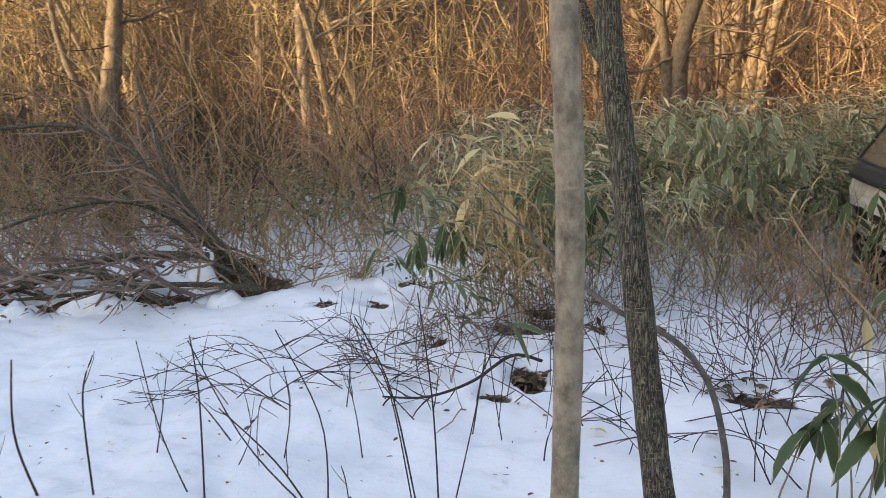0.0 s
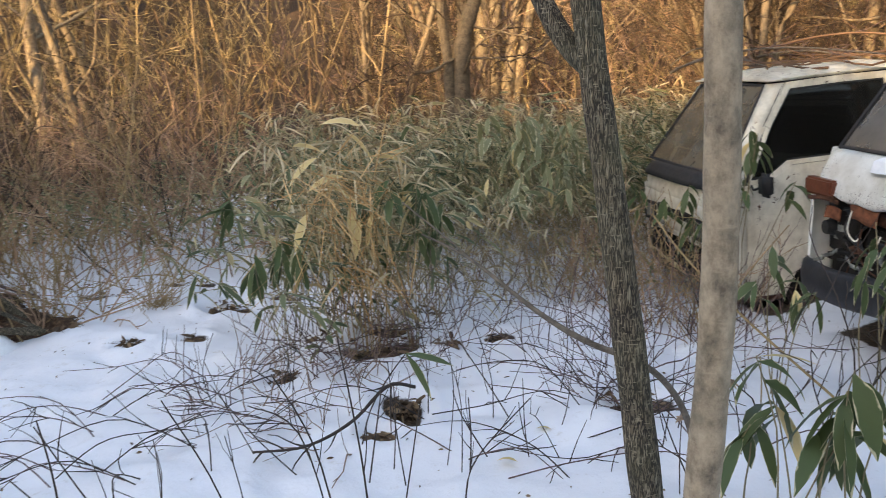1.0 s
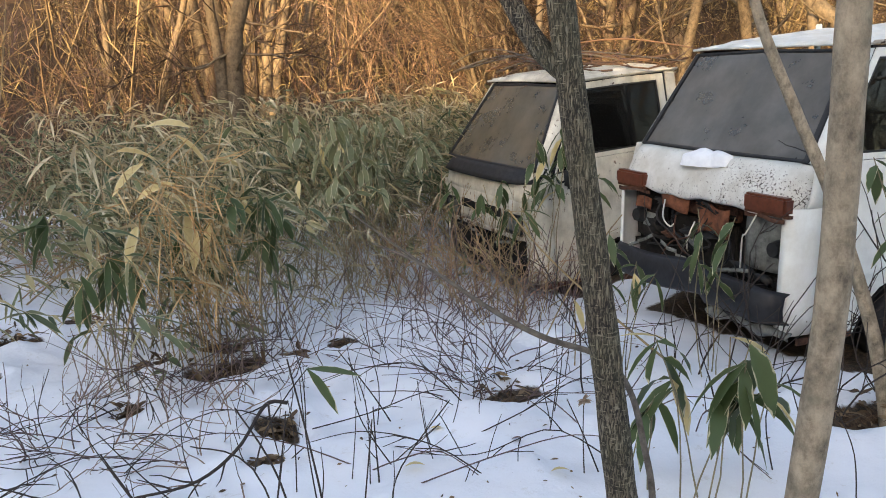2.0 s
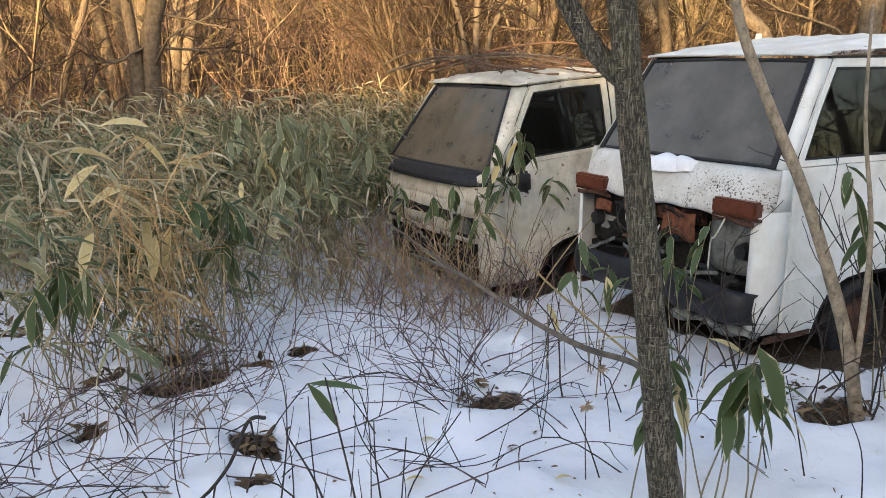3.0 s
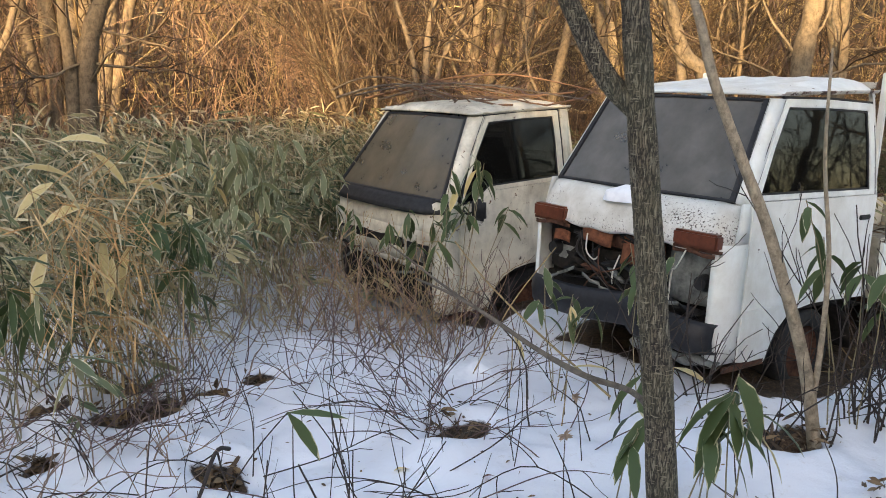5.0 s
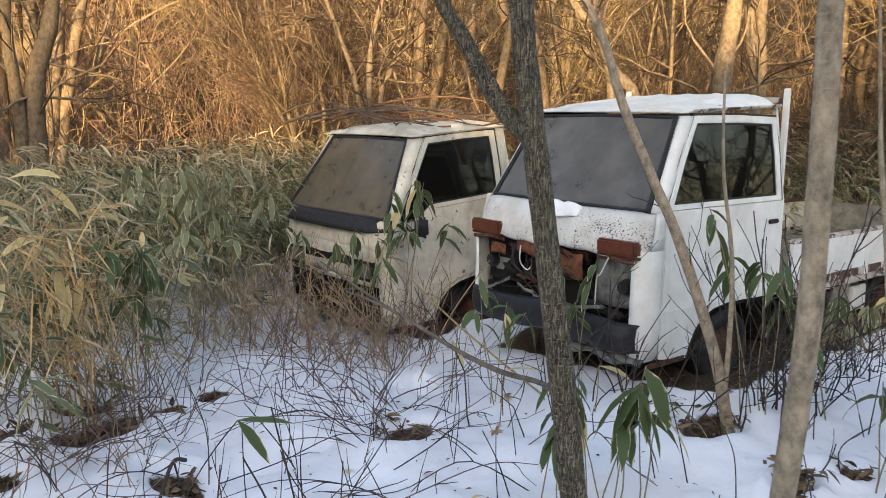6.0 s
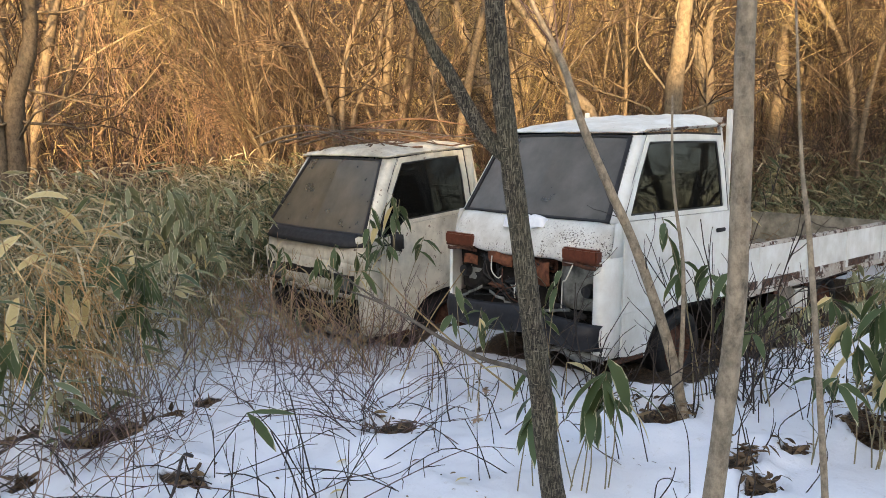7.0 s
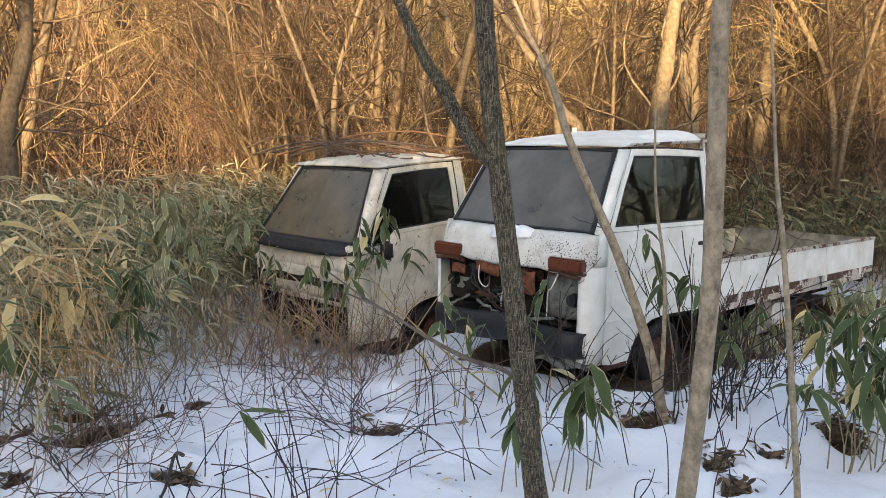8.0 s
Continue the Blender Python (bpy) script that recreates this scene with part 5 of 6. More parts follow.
for i in range(8):
    ln = rng.uniform(1.6, 3.0)
    a0 = rng.uniform(-0.6, 0.5)
    cx, cy = rng.uniform(-1.2, 0.3), rng.uniform(0.6, 1.7)
    line = []
    for f in (-0.5, -0.2, 0.1, 0.35, 0.5):
        q = POSE_A @ Vector((cx + ln * f * math.cos(a0), cy + ln * f * math.sin(a0), 1.84 + 0.02 * i - 0.5 * f * f + rng.uniform(-0.02, 0.03)))
        line.append(tuple(q))
    base = Vector(line[0])
    t = root("dead_branch", Matrix.Translation(base), "long bare branch fallen across the cream truck's roof", "branch", "dead branches")
    p = (spline(line, 22) - np.array(base))[None]
    Geo().tubes(p, taper(1, 22, rng.uniform(0.008, 0.016), 0.004), 7).link("limb", (M_RUSSET, M_DULL)[i % 2], t)
    for sh in sprout(p, 5, 0.2, 0.95, 0.4, 0.5, 6, 0.14, 0.02):
        Geo().tubes(sh[None], taper(1, 6, 0.005, 0.002), 4).link("side_shoot", M_TWIG, t)


# ---------------------------------------------------------------- the brush pile on the left of the clearing
bank = [(-1.75, 7.0, 0.30, 0.20, 0.16), (-2.1, 7.3, 0.3, 0.2, 0.16), (-2.5, 6.75, 0.38, 0.12, 0.1), (-3.1, 6.65, 0.5, 0.13, 0.1), (-3.8, 6.5, 0.5, 0.15, 0.1), (-2.9, 7.4, 0.4, 0.2, 0.2), (-4.5, 6.6, 0.4, 0.2, 0.12), (-1.5, 6.8, 0.14, 0.12, 0.12), (-3.6, 7.6, 0.5, 0.25, 0.2), (-2.2, 7.8, 0.4, 0.2, 0.15)]
for x, y, rx, ry, h in bank:
    mound("earth_patch", "dark leaf-strewn earth bank showing through the snow", x, y, rx, ry, h, M_EARTH, 0.2, seed=x * 3)
    litter((x, y), 70, rx * 1.2, "brown dead leaves on the bank")
for x, y, rx, ry, h in ((-2.5, 6.85, 0.38, 0.2, 0.27), (-3.3, 6.85, 0.5, 0.22, 0.28), (-2.9, 6.5, 0.4, 0.14, 0.14), (-3.7, 6.4, 0.4, 0.14, 0.14), (-2.2, 6.95, 0.25, 0.16, 0.28), (-2.05, 6.75, 0.22, 0.12, 0.14), (-3.9, 7.0, 0.4, 0.2, 0.2), (-1.9, 6.6, 0.2, 0.12, 0.1), (-2.8, 6.9, 0.2, 0.12, 0.2)):
    mound("snow_patch", "rounded cushion of snow on the bank", x, y, rx, ry, h, M_SNOW, 0.1, "snow", seed=x * 5)


def log(label, line, r0, r1, mat=None, twigs=0):
    base = Vector(line[0])
    t = root("dead_branch", Matrix.Translation(base), label, "branch", "dead branches")
    p = (spline(line, 26) - np.array(base))[None]
    Geo().tubes(p, taper(1, 26, r0, r1), 9).link("limb", mat or M_BARK, t)
    if twigs:
        s = sprout(p, twigs, 0.1, 1, 0.6, 0.7, 7, 0.14, 0.03)
        s2 = sprout(s, 2, 0.2, 1, 0.5, 0.4, 5, 0.14, 0.03)
        Geo().tubes(s, taper(len(s), 7, 0.013, 0.005), 4).tubes(s2, taper(len(s2), 5, 0.006, 0.003), 3).link("twig_growth", M_TWIGRED, t)["kind"] = "stuff"


log("leaning dark dead trunk bent over the snow", [(-1.75, 7.0, 0.05), (-2.2, 7.1, 0.55), (-2.55, 7.2, 0.95), (-2.95, 7.4, 1.3), (-3.6, 7.6, 1.5), (-4.6, 7.7, 1.45)], 0.042, 0.018, twigs=26)
log("dead branch slanting out of the bank", [(-2.0, 7.05, 0.05), (-2.15, 7.1, 0.5), (-2.5, 7.3, 1.0), (-2.9, 7.8, 1.9)], 0.04, 0.015, twigs=22)
log("dark branch lying across the snow bank", [(-2.1, 6.9, 0.3), (-2.9, 6.8, 0.35), (-3.8, 6.6, 0.12), (-4.6, 6.4, 0.05)], 0.045, 0.02, twigs=18)
log("dark branch lying across the snow bank", [(-1.6, 6.6, 0.06), (-2.3, 6.65, 0.12), (-3.2, 6.5, 0.1), (-4.0, 6.5, 0.06)], 0.03, 0.01, twigs=14)
log("thin dead branch arching over the bank", [(-2.0, 7.2, 0.2), (-2.8, 7.3, 0.75), (-3.7, 7.3, 0.7), (-4.8, 7.2, 0.3)], 0.03, 0.01, twigs=18)
for i in range(7):
    x, y = rng.uniform(-4.6, -1.5), rng.uniform(6.6, 8.4)
    shrub("shrub", "tangle of bare brown brushwood on the bank", (x, y), 13, 1.1, 0.6, M_THICKET if i % 3 else M_STRAW, 0.007, 3, (0, 0), 0.25, length=0.5)
for i in range(24):
    x, y = rng.uniform(-4.4, -1.5), rng.uniform(6.3, 7.6)
    z = float(ground_z(x, y))
    a = rng.normal(3.2, 0.5)
    ln = rng.uniform(0.7, 1.6)
    log("bare dead branch tangled on the bank", [(x, y, z + 0.1), (x + ln * 0.5 * math.cos(a), y + 0.4 * ln * math.sin(a), z + rng.uniform(0.2, 0.5)), (x + ln * math.cos(a), y + 0.8 * ln * math.sin(a), z + rng.uniform(0.1, 0.5))], rng.uniform(0.008, 0.024), 0.004, (M_BARK, M_DULL, M_TWIG)[i % 3], twigs=6)
# dry grass tuft
shrub("grass_tuft", "yellow dry grass tuft bent over in the snow", (-0.85, 7.2), 70, 0.6, 0.55, M_STRAW, 0.004, 0, (0.2, -0.3), 0.07)


# ---------------------------------------------------------------- undergrowth and woodland
def brush(name, label, n, pick, h_lo, h_hi, r, per, mat, spread=0.35, length=0.6, fine=2):
    b = np.zeros((0, 2))
    while len(b) < n:
        b = np.concatenate([b, pick(n)])
    b = b[:n]
    base = np.column_stack([b, ground_z(b[:, 0], b[:, 1]) - 0.05])
    p = grow(base, np.column_stack([rng.normal(0, spread, (n, 2)), np.ones(n)]), rng.uniform(h_lo, h_hi, n), 6, 0.16, -0.02)
    g = Geo().tubes(p, taper(n, 6, r, r * 0.35), 3)
    s1 = sprout(p, per, 0.15, 1, 0.6, length, 5, 0.2, 0.05)
    g.tubes(s1, taper(len(s1), 5, r * 0.55, r * 0.3), 3)
    if fine:
        s2 = sprout(s1, fine, 0.3, 1, 0.6, length * 0.5, 3, 0.2, 0.05)
        g.tubes(s2, taper(len(s2), 3, r * 0.4, r * 0.25), 3)
    tagged(g.link(name, mat), label, "undergrowth", kind="stuff")


def ring_pick(r0, r1, a0, a1):
    """Points between two distances, over a sweep of headings to the right of straight ahead."""
    def pick(n):
        r = np.sqrt(rng.uniform(r0 * r0, r1 * r1, n))
        a = np.radians(rng.uniform(a0, a1, n))
        c = np.column_stack([-1 + r * np.sin(a), 1 + r * np.cos(a)])
        return c[off_trucks(c[:, 0], c[:, 1], 0.3)]
    return pick


brush("undergrowth", "dense reddish-brown leafless undergrowth", 170, ring_pick(8.4, 12.5, -38, 8), 0.9, 2.6, 0.010, 6, M_THICKET, 0.4, 0.8, 0)
brush("young_trees", "pale pole-thin young trees in the thicket", 40, ring_pick(7.5, 11, -38, 2), 2.0, 4.0, 0.014, 4, M_STRAW, 0.16, 0.7, 0)
# the dark russet paints this nearer layer as shaded
brush("undergrowth", "tangled leafless russet undergrowth, coloured dark to look shaded", 340, ring_pick(10.5, 16, -38, 105), 1.0, 3.0, 0.009, 7, M_RUSSET, 0.35, 0.9)
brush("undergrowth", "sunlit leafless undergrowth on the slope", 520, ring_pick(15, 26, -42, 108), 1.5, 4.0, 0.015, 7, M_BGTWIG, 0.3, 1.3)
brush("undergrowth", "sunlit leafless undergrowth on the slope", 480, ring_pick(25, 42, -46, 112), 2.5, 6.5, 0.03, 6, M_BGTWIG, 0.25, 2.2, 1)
brush("undergrowth", "pale sunlit leafless undergrowth on the slope", 240, ring_pick(15, 30, 18, 46), 2.5, 6.0, 0.014, 8, M_THICKET, 0.35, 1.5)
brush("undergrowth", "dark thin leafless undergrowth at the wood's edge", 170, ring_pick(10.0, 15, -38, 100), 1.2, 3.6, 0.008, 8, M_TWIG, 0.4, 0.9)
# pole-thin young trees in the sun
brush("young_trees", "pole-thin sunlit young trees", 170, ring_pick(12, 24, -42, 108), 3.5, 6.5, 0.028, 5, M_BGSTEM, 0.12, 1.0)
brush("young_trees", "pole-thin sunlit young trees", 260, ring_pick(22, 42, -46, 112), 6, 10, 0.05, 5, M_BGSTEM, 0.1, 1.8)


def tree_mesh(h, stems, r, dark=False):
    """A bare woodland tree: trunk meshes and crown mesh round the origin."""
    b = np.column_stack([rng.normal(0, (0.12 if stems < 6 else 0.3) * (stems > 1), (stems, 2)), np.full(stems, -0.2)])
    p = grow(b, np.column_stack([rng.normal(0, 0.10 + 0.10 * (stems > 1), (stems, 2)), np.ones(stems)]), h * rng.uniform(0.8, 1.1, stems), 12, 0.07, 0.02)
    trunk = Geo().tubes(p, taper(stems, 12, r, r * 0.25), 8)
    l1 = sprout(p, 16, 0.12, 1, 0.6, h * 0.38, 8, 0.16, 0.06)
    trunk.tubes(l1, taper(len(l1), 8, r * 0.30, r * 0.08), 5)
    l2 = sprout(l1, 9, 0.15, 1, 0.6, h * 0.17, 6, 0.2, 0.05)
    l3 = sprout(l2, 5, 0.2, 1, 0.6, h * 0.08, 4, 0.2, 0.03)
    crown = Geo().tubes(l2, taper(len(l2), 6, r * 0.09, r * 0.04), 3).tubes(l3, taper(len(l3), 4, r * 0.05, r * 0.03), 3)
    # dark kinds take the bark and twigs that have shade in their colour
    return trunk.mesh("trunk", M_BGSHADE if dark else M_BGBARK), crown.mesh("crown", M_BGSHADETWIG if dark else M_BGTWIG)


KINDS = [tree_mesh(8.5, 1, 0.13), tree_mesh(7.0, 3, 0.09, True), tree_mesh(10.0, 2, 0.12), tree_mesh(6.0, 4, 0.07), tree_mesh(9.0, 1, 0.10, True), tree_mesh(9.0, 6, 0.17), tree_mesh(9.0, 1, 0.15), tree_mesh(5.5, 5, 0.05, True)]


def wood_tree(kind, x, y, scale, turn, label):
    t = root("tree", pose(x, y, float(ground_z(x, y)), 0, 0, turn) @ Matrix.Scale(scale, 4), label, "tree", "woodland trees")
    for nm, me in zip(("trunk", "crown"), KINDS[kind]):
        o = new(nm, me)
        o.parent = t


LAB = ["tall bare woodland tree with a single brown trunk", "dark bare multi-stemmed tree", "tall bare twin-stemmed tree in low sun", "bushy bare tree of several thin stems", "slim dark bare woodland tree", "large bare tree of several fanned trunks", "stout bare tree with pale brown bark", "dark leafless bush of many thin stems"]
# trees that stand out
for kind, x, y, sc, tn in ((3, 11.6, 3.1, 1.0, 150), (4, 7.2, 7.1, 0.8, 200), (1, 8.0, 9.2, 1.1, 300), (4, -1.8, 13.6, 0.9, 90), (2, 12.5, 2.0, 1.1, 170), (1, 8.6, 12.4, 1.3, 33), (4, 8.3, 6.7, 0.9, 77), (0, -2.7, 15.8, 1.1, 210), (3, 12.0, 6.0, 1.3, 5), (7, 6.6, 9.6, 0.9, 130), (7, 9.6, 5.6, 0.9, 250), (7, 10.6, 2.2, 0.9, 99), (7, -3.2, 11.4, 0.7, 199)):
    wood_tree(kind, x, y, sc, tn, LAB[kind])


def edge_tree(label, stems, mat, crown_mat, seed_limbs=9):
    """A bare tree built stem by stem; each stem: points above the ground, radius at the foot."""
    x, y, _ = stems[0][0][0]
    z0 = float(ground_z(x, y))
    t = root("tree", Matrix.Translation((x, y, z0)), label, "tree", "woodland trees")
    crown, limbs = Geo(), Geo()
    for line, r in stems:
        p0, p1, q0, q1 = (np.array(v, float) for v in (line[0], line[1], line[-2], line[-1]))
        foot = p0 if p0[2] < z0 + 0.5 else p0 + np.array([(p0[0] - p1[0]) * 0.3, (p0[1] - p1[1]) * 0.3, z0 - 0.1 - p0[2]])
        step = unit(q1 - q0)
        top = [q1 + step * 1.6 + rng.normal(0, 0.12, 3), q1 + step * 3.2 + rng.normal(0, 0.3, 3)]
        pts = spline([tuple(foot), *line[p0[2] < z0 + 0.5:], *map(tuple, top)], 34) - np.array((x, y, z0))
        wob = 1 + 0.07 * np.sin(np.arange(34) * 1.3 + r * 90) + 0.05 * np.sin(np.arange(34) * 3.1)
        Geo().tubes(pts[None], (np.linspace(r * 1.12, r * 0.45, 34) * wob)[None], 12).link("trunk", mat, t)
        l1 = sprout(pts[None], seed_limbs, 0.12, 0.95, 0.8, 1.5, 8, 0.18, 0.06)
        l2 = sprout(l1, 5, 0.2, 1, 0.7, 0.8, 6, 0.2, 0.04)
        l3 = sprout(l2, 3, 0.2, 1, 0.7, 0.4, 4, 0.2, 0.03)
        limbs.tubes(l1, taper(len(l1), 8, r * 0.17, r * 0.06), 5)
        crown.tubes(l2, taper(len(l2), 6, 0.010, 0.005), 3).tubes(l3, taper(len(l3), 4, 0.005, 0.003), 3)
    tagged(limbs.link("branch_growth", mat, t), kind="stuff")
    tagged(crown.link("crown", crown_mat, t), kind="stuff")


edge_tree("stout bare tree with pale sunlit bark behind the truck", [([(7.08, 3.96, 1.94), (7.1, 3.89, 2.62), (7.12, 3.81, 3.37)], 0.105)], M_EDGEBARK, M_BGSHADETWIG)
edge_tree("bare tree forking low, pale brown bark in the sun", [([(8.14, 3.89, 2.02), (8.12, 3.98, 2.65), (8.11, 4.01, 3.54)], 0.085), ([(8.16, 3.86, 2.1), (8.15, 3.88, 2.9), (8.17, 3.79, 3.3), (8.2, 3.67, 3.66)], 0.07)], M_EDGEBARK, M_BGSHADETWIG, 7)
edge_tree("clump of bent sunlit stems at the wood's edge", [([(9.9, 3.44, 1.48), (9.91, 3.36, 2.23), (9.92, 3.34, 2.88), (9.95, 3.2, 3.48)], 0.10), ([(10.36, 3.18, 1.47), (10.36, 3.16, 2.69), (10.37, 3.11, 3.35)], 0.07), ([(10.51, 3.33, 1.62), (10.24, 3.04, 2.57), (10.47, 3.21, 3.45)], 0.05)], M_EDGEBARK, M_BGSHADETWIG, 7)
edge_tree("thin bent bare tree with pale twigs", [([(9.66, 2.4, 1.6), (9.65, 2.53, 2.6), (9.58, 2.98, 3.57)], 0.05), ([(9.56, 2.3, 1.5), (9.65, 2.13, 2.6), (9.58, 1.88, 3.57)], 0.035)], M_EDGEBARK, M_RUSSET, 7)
edge_tree("leaning bare tree with a sunlit yellow-brown trunk", [([(6.30, 4.60, 1.75), (6.21, 4.81, 2.14), (6.13, 4.97, 2.67), (6.09, 5.07, 3.36)], 0.075), ([(6.19, 4.85, 2.18), (6.04, 5.16, 2.81), (5.87, 5.47, 3.37)], 0.05)], M_EDGEBARK, M_BGSHADETWIG, 8)
# shaded trunk: the darker bark colour carries the shade
edge_tree("crooked bare tree with brown bark darkened for shade", [([(3.06, 10.57, 1.8), (3.13, 10.53, 2.37), (3.25, 10.46, 2.76), (3.32, 10.43, 3.28)], 0.115), ([(2.9, 10.6, 1.8), (2.8, 10.5, 2.6), (2.75, 10.3, 3.4)], 0.07)], M_BGSHADE, M_BGSHADETWIG, 9)
edge_tree("dark bare tree with crooked stems behind the cream truck", [([(4.79, 6.95, 1.87), (4.84, 6.89, 2.61), (5.0, 6.68, 3.33)], 0.035), ([(4.9, 6.9, 1.8), (5.2, 6.8, 2.5), (5.3, 6.6, 3.3)], 0.03), ([(4.7, 7.0, 1.8), (4.5, 7.1, 2.6), (4.3, 7.3, 3.4)], 0.028)], M_BGSHADE, M_BGSHADETWIG, 12)
edge_tree("dark brown bare tree in the thicket", [([(-4.16, 10.18, 1.62), (-4.06, 10.22, 2.3), (-3.97, 10.26, 2.98)], 0.13), ([(-4.5, 10.3, 1.6), (-4.7, 10.3, 2.3), (-4.8, 10.3, 3.0)], 0.05)], M_BGSHADE, M_BGSHADETWIG, 9)
fan = []
for u, lean, r in ((-0.55, -0.32, 0.09), (-0.42, -0.16, 0.14), (-0.22, -0.06, 0.17), (-0.02, 0.02, 0.18), (0.16, 0.05, 0.16), (0.34, 0.16, 0.15), (0.46, 0.24, 0.12), (-0.62, -0.5, 0.06)):
    x, y = 5.27 + 0.9 * u, 15.41 - 0.44 * u
    fan.append(([(x, y, 0.5), (x + 0.9 * lean, y - 0.44 * lean, 1.9), (x + 2.1 * lean, y - 1.0 * lean, 3.4), (x + 3.6 * lean, y - 1.7 * lean, 5.0)], r))
edge_tree("large bare tree of many fanned grey-brown trunks", fan, M_BGSHADE, M_BGSHADETWIG, 8)

# fine twigs before the sunlit slope, their shade put into a dark colour
brush("undergrowth", "fine leafless twigs coloured dark for the shade at the wood's edge", 300, ring_pick(9.5, 14, 46, 100), 1.4, 3.4, 0.006, 9, M_BGSHADETWIG, 0.45, 0.9, 3)
brush("undergrowth", "dark crooked leafless stems in the thicket", 45, ring_pick(7.8, 11, -38, 12), 1.0, 2.8, 0.010, 6, M_BGSHADETWIG, 0.6, 0.9, 2)
brush("undergrowth", "thin pale reddish twigs at the edge of the clearing", 70, region(-5.5, 0.2, 7.7, 9.8, lambda x, y: y > 7.6 - 0.1 * x), 0.8, 2.2, 0.007, 7, M_THICKET, 0.6, 0.8, 2)
brush("young_trees", "pale arching stems at the edge of the clearing", 44, region(-5.5, 0.0, 7.4, 9.2, lambda x, y: y > 7.3 - 0.1 * x), 1.4, 3.2, 0.009, 4, M_STRAW, 0.5, 0.9, 1)
brush("dead_culms", "straw-coloured dead canes at the foot of the thicket", 110, region(0.9, 2.9, 5.9, 7.8, lambda x, y: off_trucks(x, y)), 0.4, 1.0, 0.004, 3, M_STRAW, 0.7, 0.3, 0)
brush("undergrowth", "pale dry twigs arching behind the truck bed", 150, ring_pick(10.2, 13, 70, 92), 1.0, 3.0, 0.006, 8, M_THICKET, 0.5, 0.8, 2)
brush("dead_culms", "straw-coloured dead canes among the bamboo grass", 420, region(0.2, 8, 6.6, 10.5, lambda x, y: off_trucks(x, y) & ((y > 7.4) | (x > 2.7))), 0.9, 1.6, 0.0045, 3, M_STRAW, 0.6, 0.4, 0)
brush("dead_culms", "straw-coloured dead canes among the bamboo grass", 200, region(4.4, 10, 3.2, 5.2, lambda x, y: off_trucks(x, y, 0.15)), 0.7, 1.4, 0.0045, 3, M_STRAW, 0.6, 0.4, 0)

cells = ring_pick(14, 42, -44, 110)(400)
placed = []
for x, y in cells:
    if len(placed) >= 75:
        break
    if all((x - a) ** 2 + (y - b) ** 2 > 5 for a, b in placed):
        placed.append((x, y))
        k = int(rng.choice([0, 1, 2, 3, 4, 0, 2, 3, 6]))
        wood_tree(k, x, y, rng.uniform(0.8, 1.4), rng.uniform(0, 360), LAB[k])
# woods round the back of the clearing
for a0, a1 in ((112, 200),):
    brush("undergrowth", "leafless undergrowth round the clearing", 300, ring_pick(9, 20, a0, a1), 2.0, 5.0, 0.018, 6, M_BGSHADETWIG, 0.3, 1.2)
    for x, y in ring_pick(10, 22, a0, a1)(24):
        k = int(rng.integers(0, 5))
        wood_tree(k, x, y, rng.uniform(0.8, 1.2), rng.uniform(0, 360), LAB[k])
# out-of-view brushwood, added to soften the ridge's shadow edge
brush("undergrowth", "unseen leafless brushwood added along the ridge to dapple the sun", 420, lambda n: np.column_stack([0.86 * (-25 + rng.uniform(-2, 2, n)) + 0.51 * (q := rng.uniform(-34, 34, n)), 0.51 * (-25 + rng.uniform(-2, 2, n)) - 0.86 * q]), 0.6, 2.2, 0.02, 6, M_BGSHADETWIG, 0.4, 0.9, 0)
# unseen trees added on the ridge behind to break up the low sun
for i in range(11):
    d = -26 + rng.uniform(-3, 3)
    s = -32 + i * 6.0 + rng.uniform(-1, 1)
    k = int(rng.integers(0, 5))
    wood_tree(k, 0.86 * d + 0.51 * s, 0.51 * d - 0.86 * s, rng.uniform(0.7, 1.1), rng.uniform(0, 360), LAB[k])


# ---------------------------------------------------------------- small withered things
for x, y, z, d, ln in ((1.95, 3.50, 0.33, (0.75, -0.55, 0.18), 0.26), (2.25, 3.05, 0.30, (0.8, -0.5, -0.2), 0.24), (2.1, 3.95, 0.42, (-0.3, -0.7, -0.6), 0.2)):
    t = root("bamboo_grass", Matrix.Translation((x, y, float(ground_z(x, y)))), "withered pale bamboo grass shoot under the bumper", "plant", "bamboo grass clumps")
    sp = spline([(0.05, 0.05, -0.05), (0.03, 0.02, z * 0.5), (0, 0, z)], 8)
    Geo().tubes(sp[None], taper(1, 8, 0.004, 0.003), 5).link("stem", M_STRAW, t)
    Geo().blades(sp[-1:], np.array([d]), np.array([ln]), np.array([0.06]), np.array([0.5]), np.array([0.5])).link("leaf", M_SASADRY, t)
for (x, y), top in (((1.62, 3.20), (-0.04, 0.03, 0.34)), ((1.2, 3.05), (0.02, 0.02, 0.3))):
    t = root("dry_flower", Matrix.Translation((x, y, float(ground_z(x, y)))), "withered pale brown flower head on a thin stalk", "flower")
    sp = spline([(0, 0, -0.05), (top[0] * 0.3, top[1] * 0.6, top[2] * 0.5), top], 8)
    Geo().tubes(sp[None], taper(1, 8, 0.003, 0.002), 5).link("stem", M_STALK, t)
    n = 16
    Geo().blades(np.repeat(sp[-1:], n, 0), rng.normal(0, 1, (n, 3)) + np.array([0, 0, 0.5]), rng.uniform(0.02, 0.045, n), rng.uniform(0.015, 0.025, n), rng.uniform(0, 0.6, n), rng.normal(0, 1, n)).link("flower_head", M_DRYFLOWER, t, "pale brown papery petals")
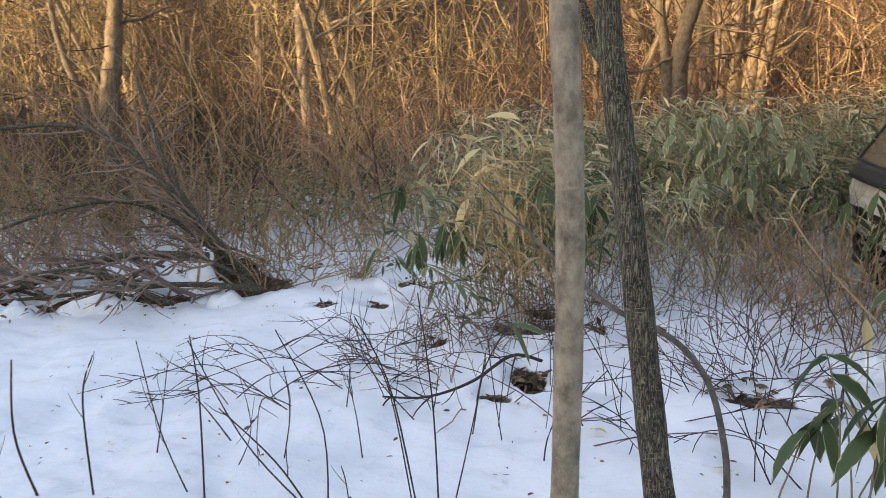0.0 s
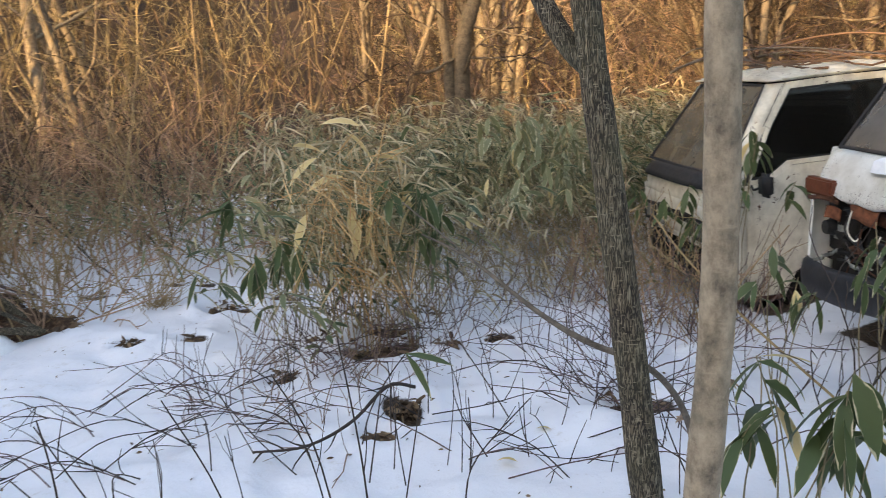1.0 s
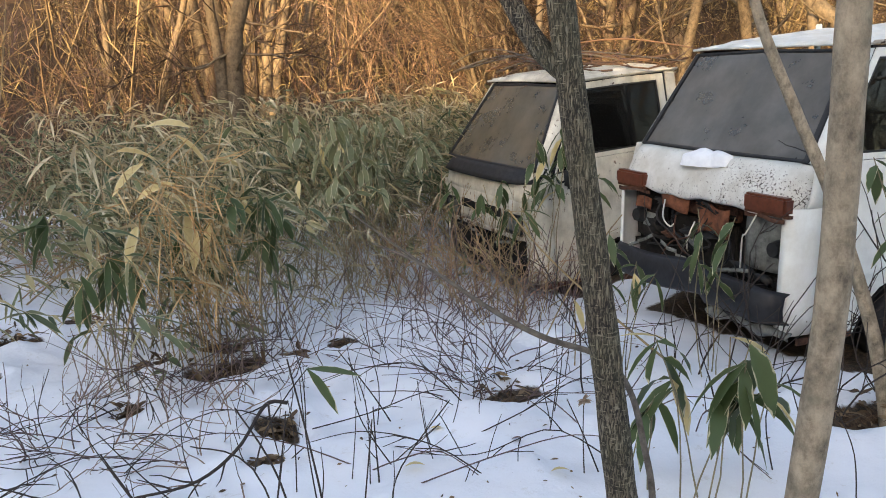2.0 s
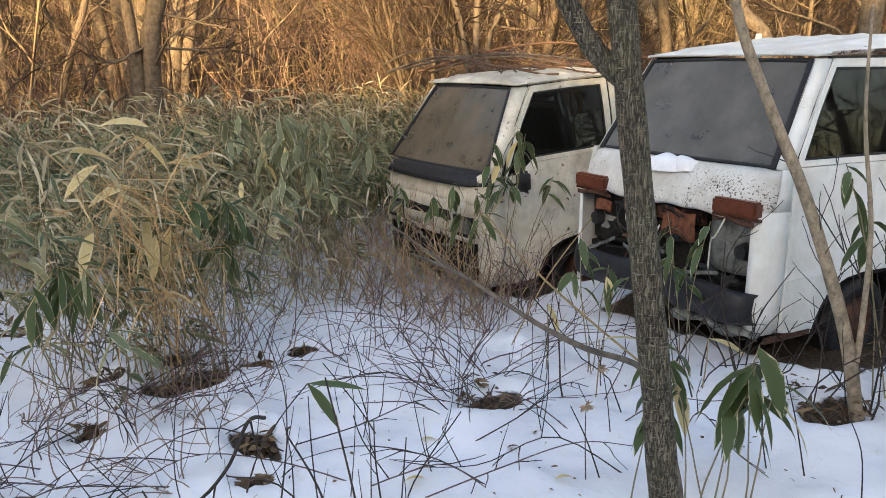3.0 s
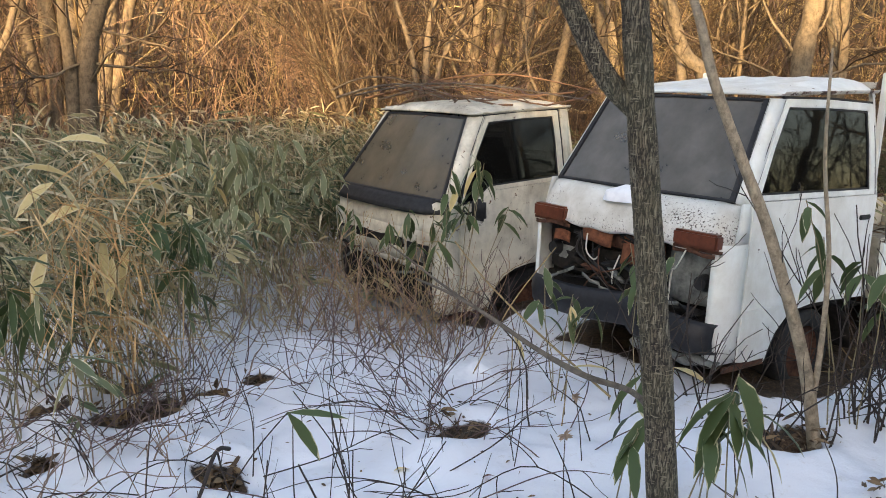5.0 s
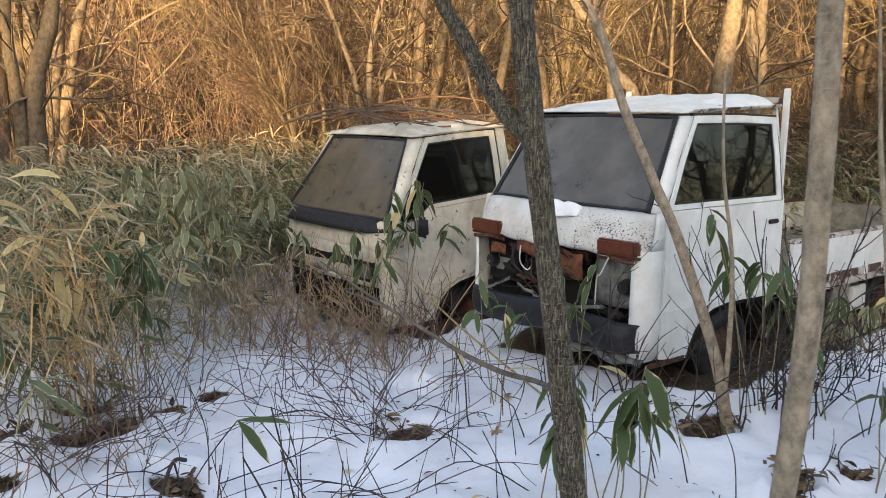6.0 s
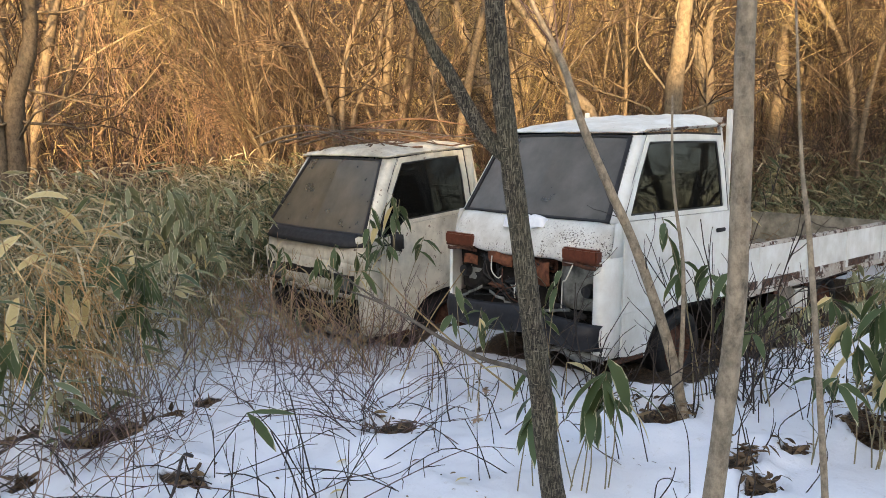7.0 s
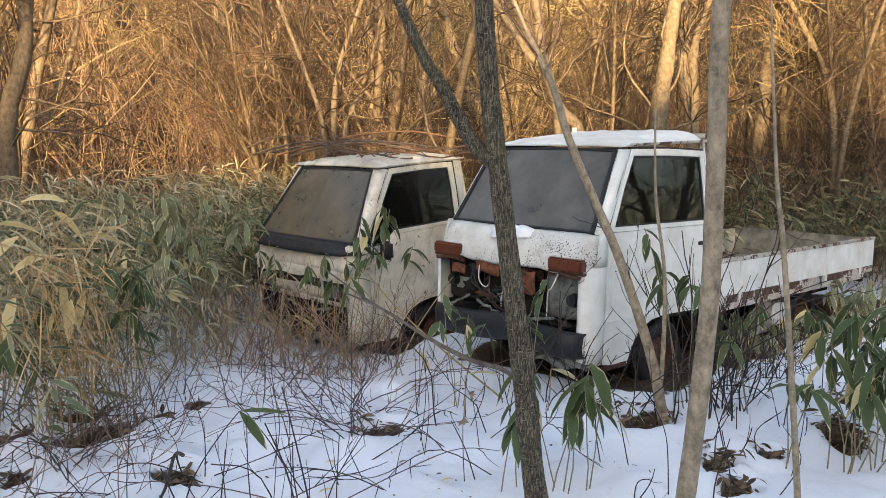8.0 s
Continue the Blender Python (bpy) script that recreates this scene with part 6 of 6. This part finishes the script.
# long pale twigs leaning between the trucks
log("long pale bare twig leaning towards the snow", [(2.35, 3.45, 0.02), (2.05, 3.72, 0.38), (1.85, 3.95, 0.68), (1.75, 4.1, 0.9)], 0.007, 0.004, M_STRAW)
log("long pale bare twig leaning towards the snow", [(2.2, 4.3, 0.0), (2.3, 4.1, 0.45), (2.45, 3.9, 0.8)], 0.005, 0.003, M_STRAW)
# crumbs of bark and leaf on the snow
n = 900
cx, cy = rng.uniform(-2.5, 4.0, n), rng.uniform(2.2, 8.5, n)
ok = off_trucks(cx, cy, -0.1)
cx, cy = cx[ok], cy[ok]
n = len(cx)
crumbs = Geo().blades(np.column_stack([cx, cy, ground_z(cx, cy) + 0.004]), np.column_stack([rng.normal(0, 1, (n, 2)), np.full(n, 0.15)]), rng.uniform(0.008, 0.04, n), rng.uniform(0.004, 0.018, n), rng.uniform(0, 0.6, n), rng.normal(0, 0.6, n))
tagged(crumbs.link("bark_crumbs", M_DEAD), "crumbs of bark and dead leaf on the snow", "debris", kind="stuff")
# thin twigs fallen or bent down over the snow
for i in range(44):
    x, y = (rng.uniform(-1.3, 0.15), rng.uniform(3.9, 5.3)) if i < 28 else (rng.uniform(0.4, 2.0), rng.uniform(2.9, 4.3))
    z = float(ground_z(x, y))
    a = rng.uniform(0, 6.28)
    t = root("fallen_twig", Matrix.Translation((x, y, z)), "thin dark twig bent low over the snow", "twig", "fallen twigs")
    ln = rng.uniform(0.5, 1.1)
    pth = spline([(0, 0, -0.02), (ln * 0.35 * math.cos(a), ln * 0.35 * math.sin(a), rng.uniform(0.06, 0.2)), (ln * 0.7 * math.cos(a + 0.2), ln * 0.7 * math.sin(a + 0.2), rng.uniform(0.05, 0.2)), (ln * math.cos(a + 0.3), ln * math.sin(a + 0.3), rng.uniform(0.02, 0.12))], 14)[None]
    Geo().tubes(pth, taper(1, 14, 0.0036, 0.0018), 5).link("stem", M_TWIG if i % 2 else M_STALK, t)
    for q in sprout(pth, 4, 0.2, 0.95, 0.45, 0.25, 5, 0.12, 0.0):
        Geo().tubes(q[None], taper(1, 5, 0.003, 0.0015), 4).link("side_shoot", M_STALK, t)
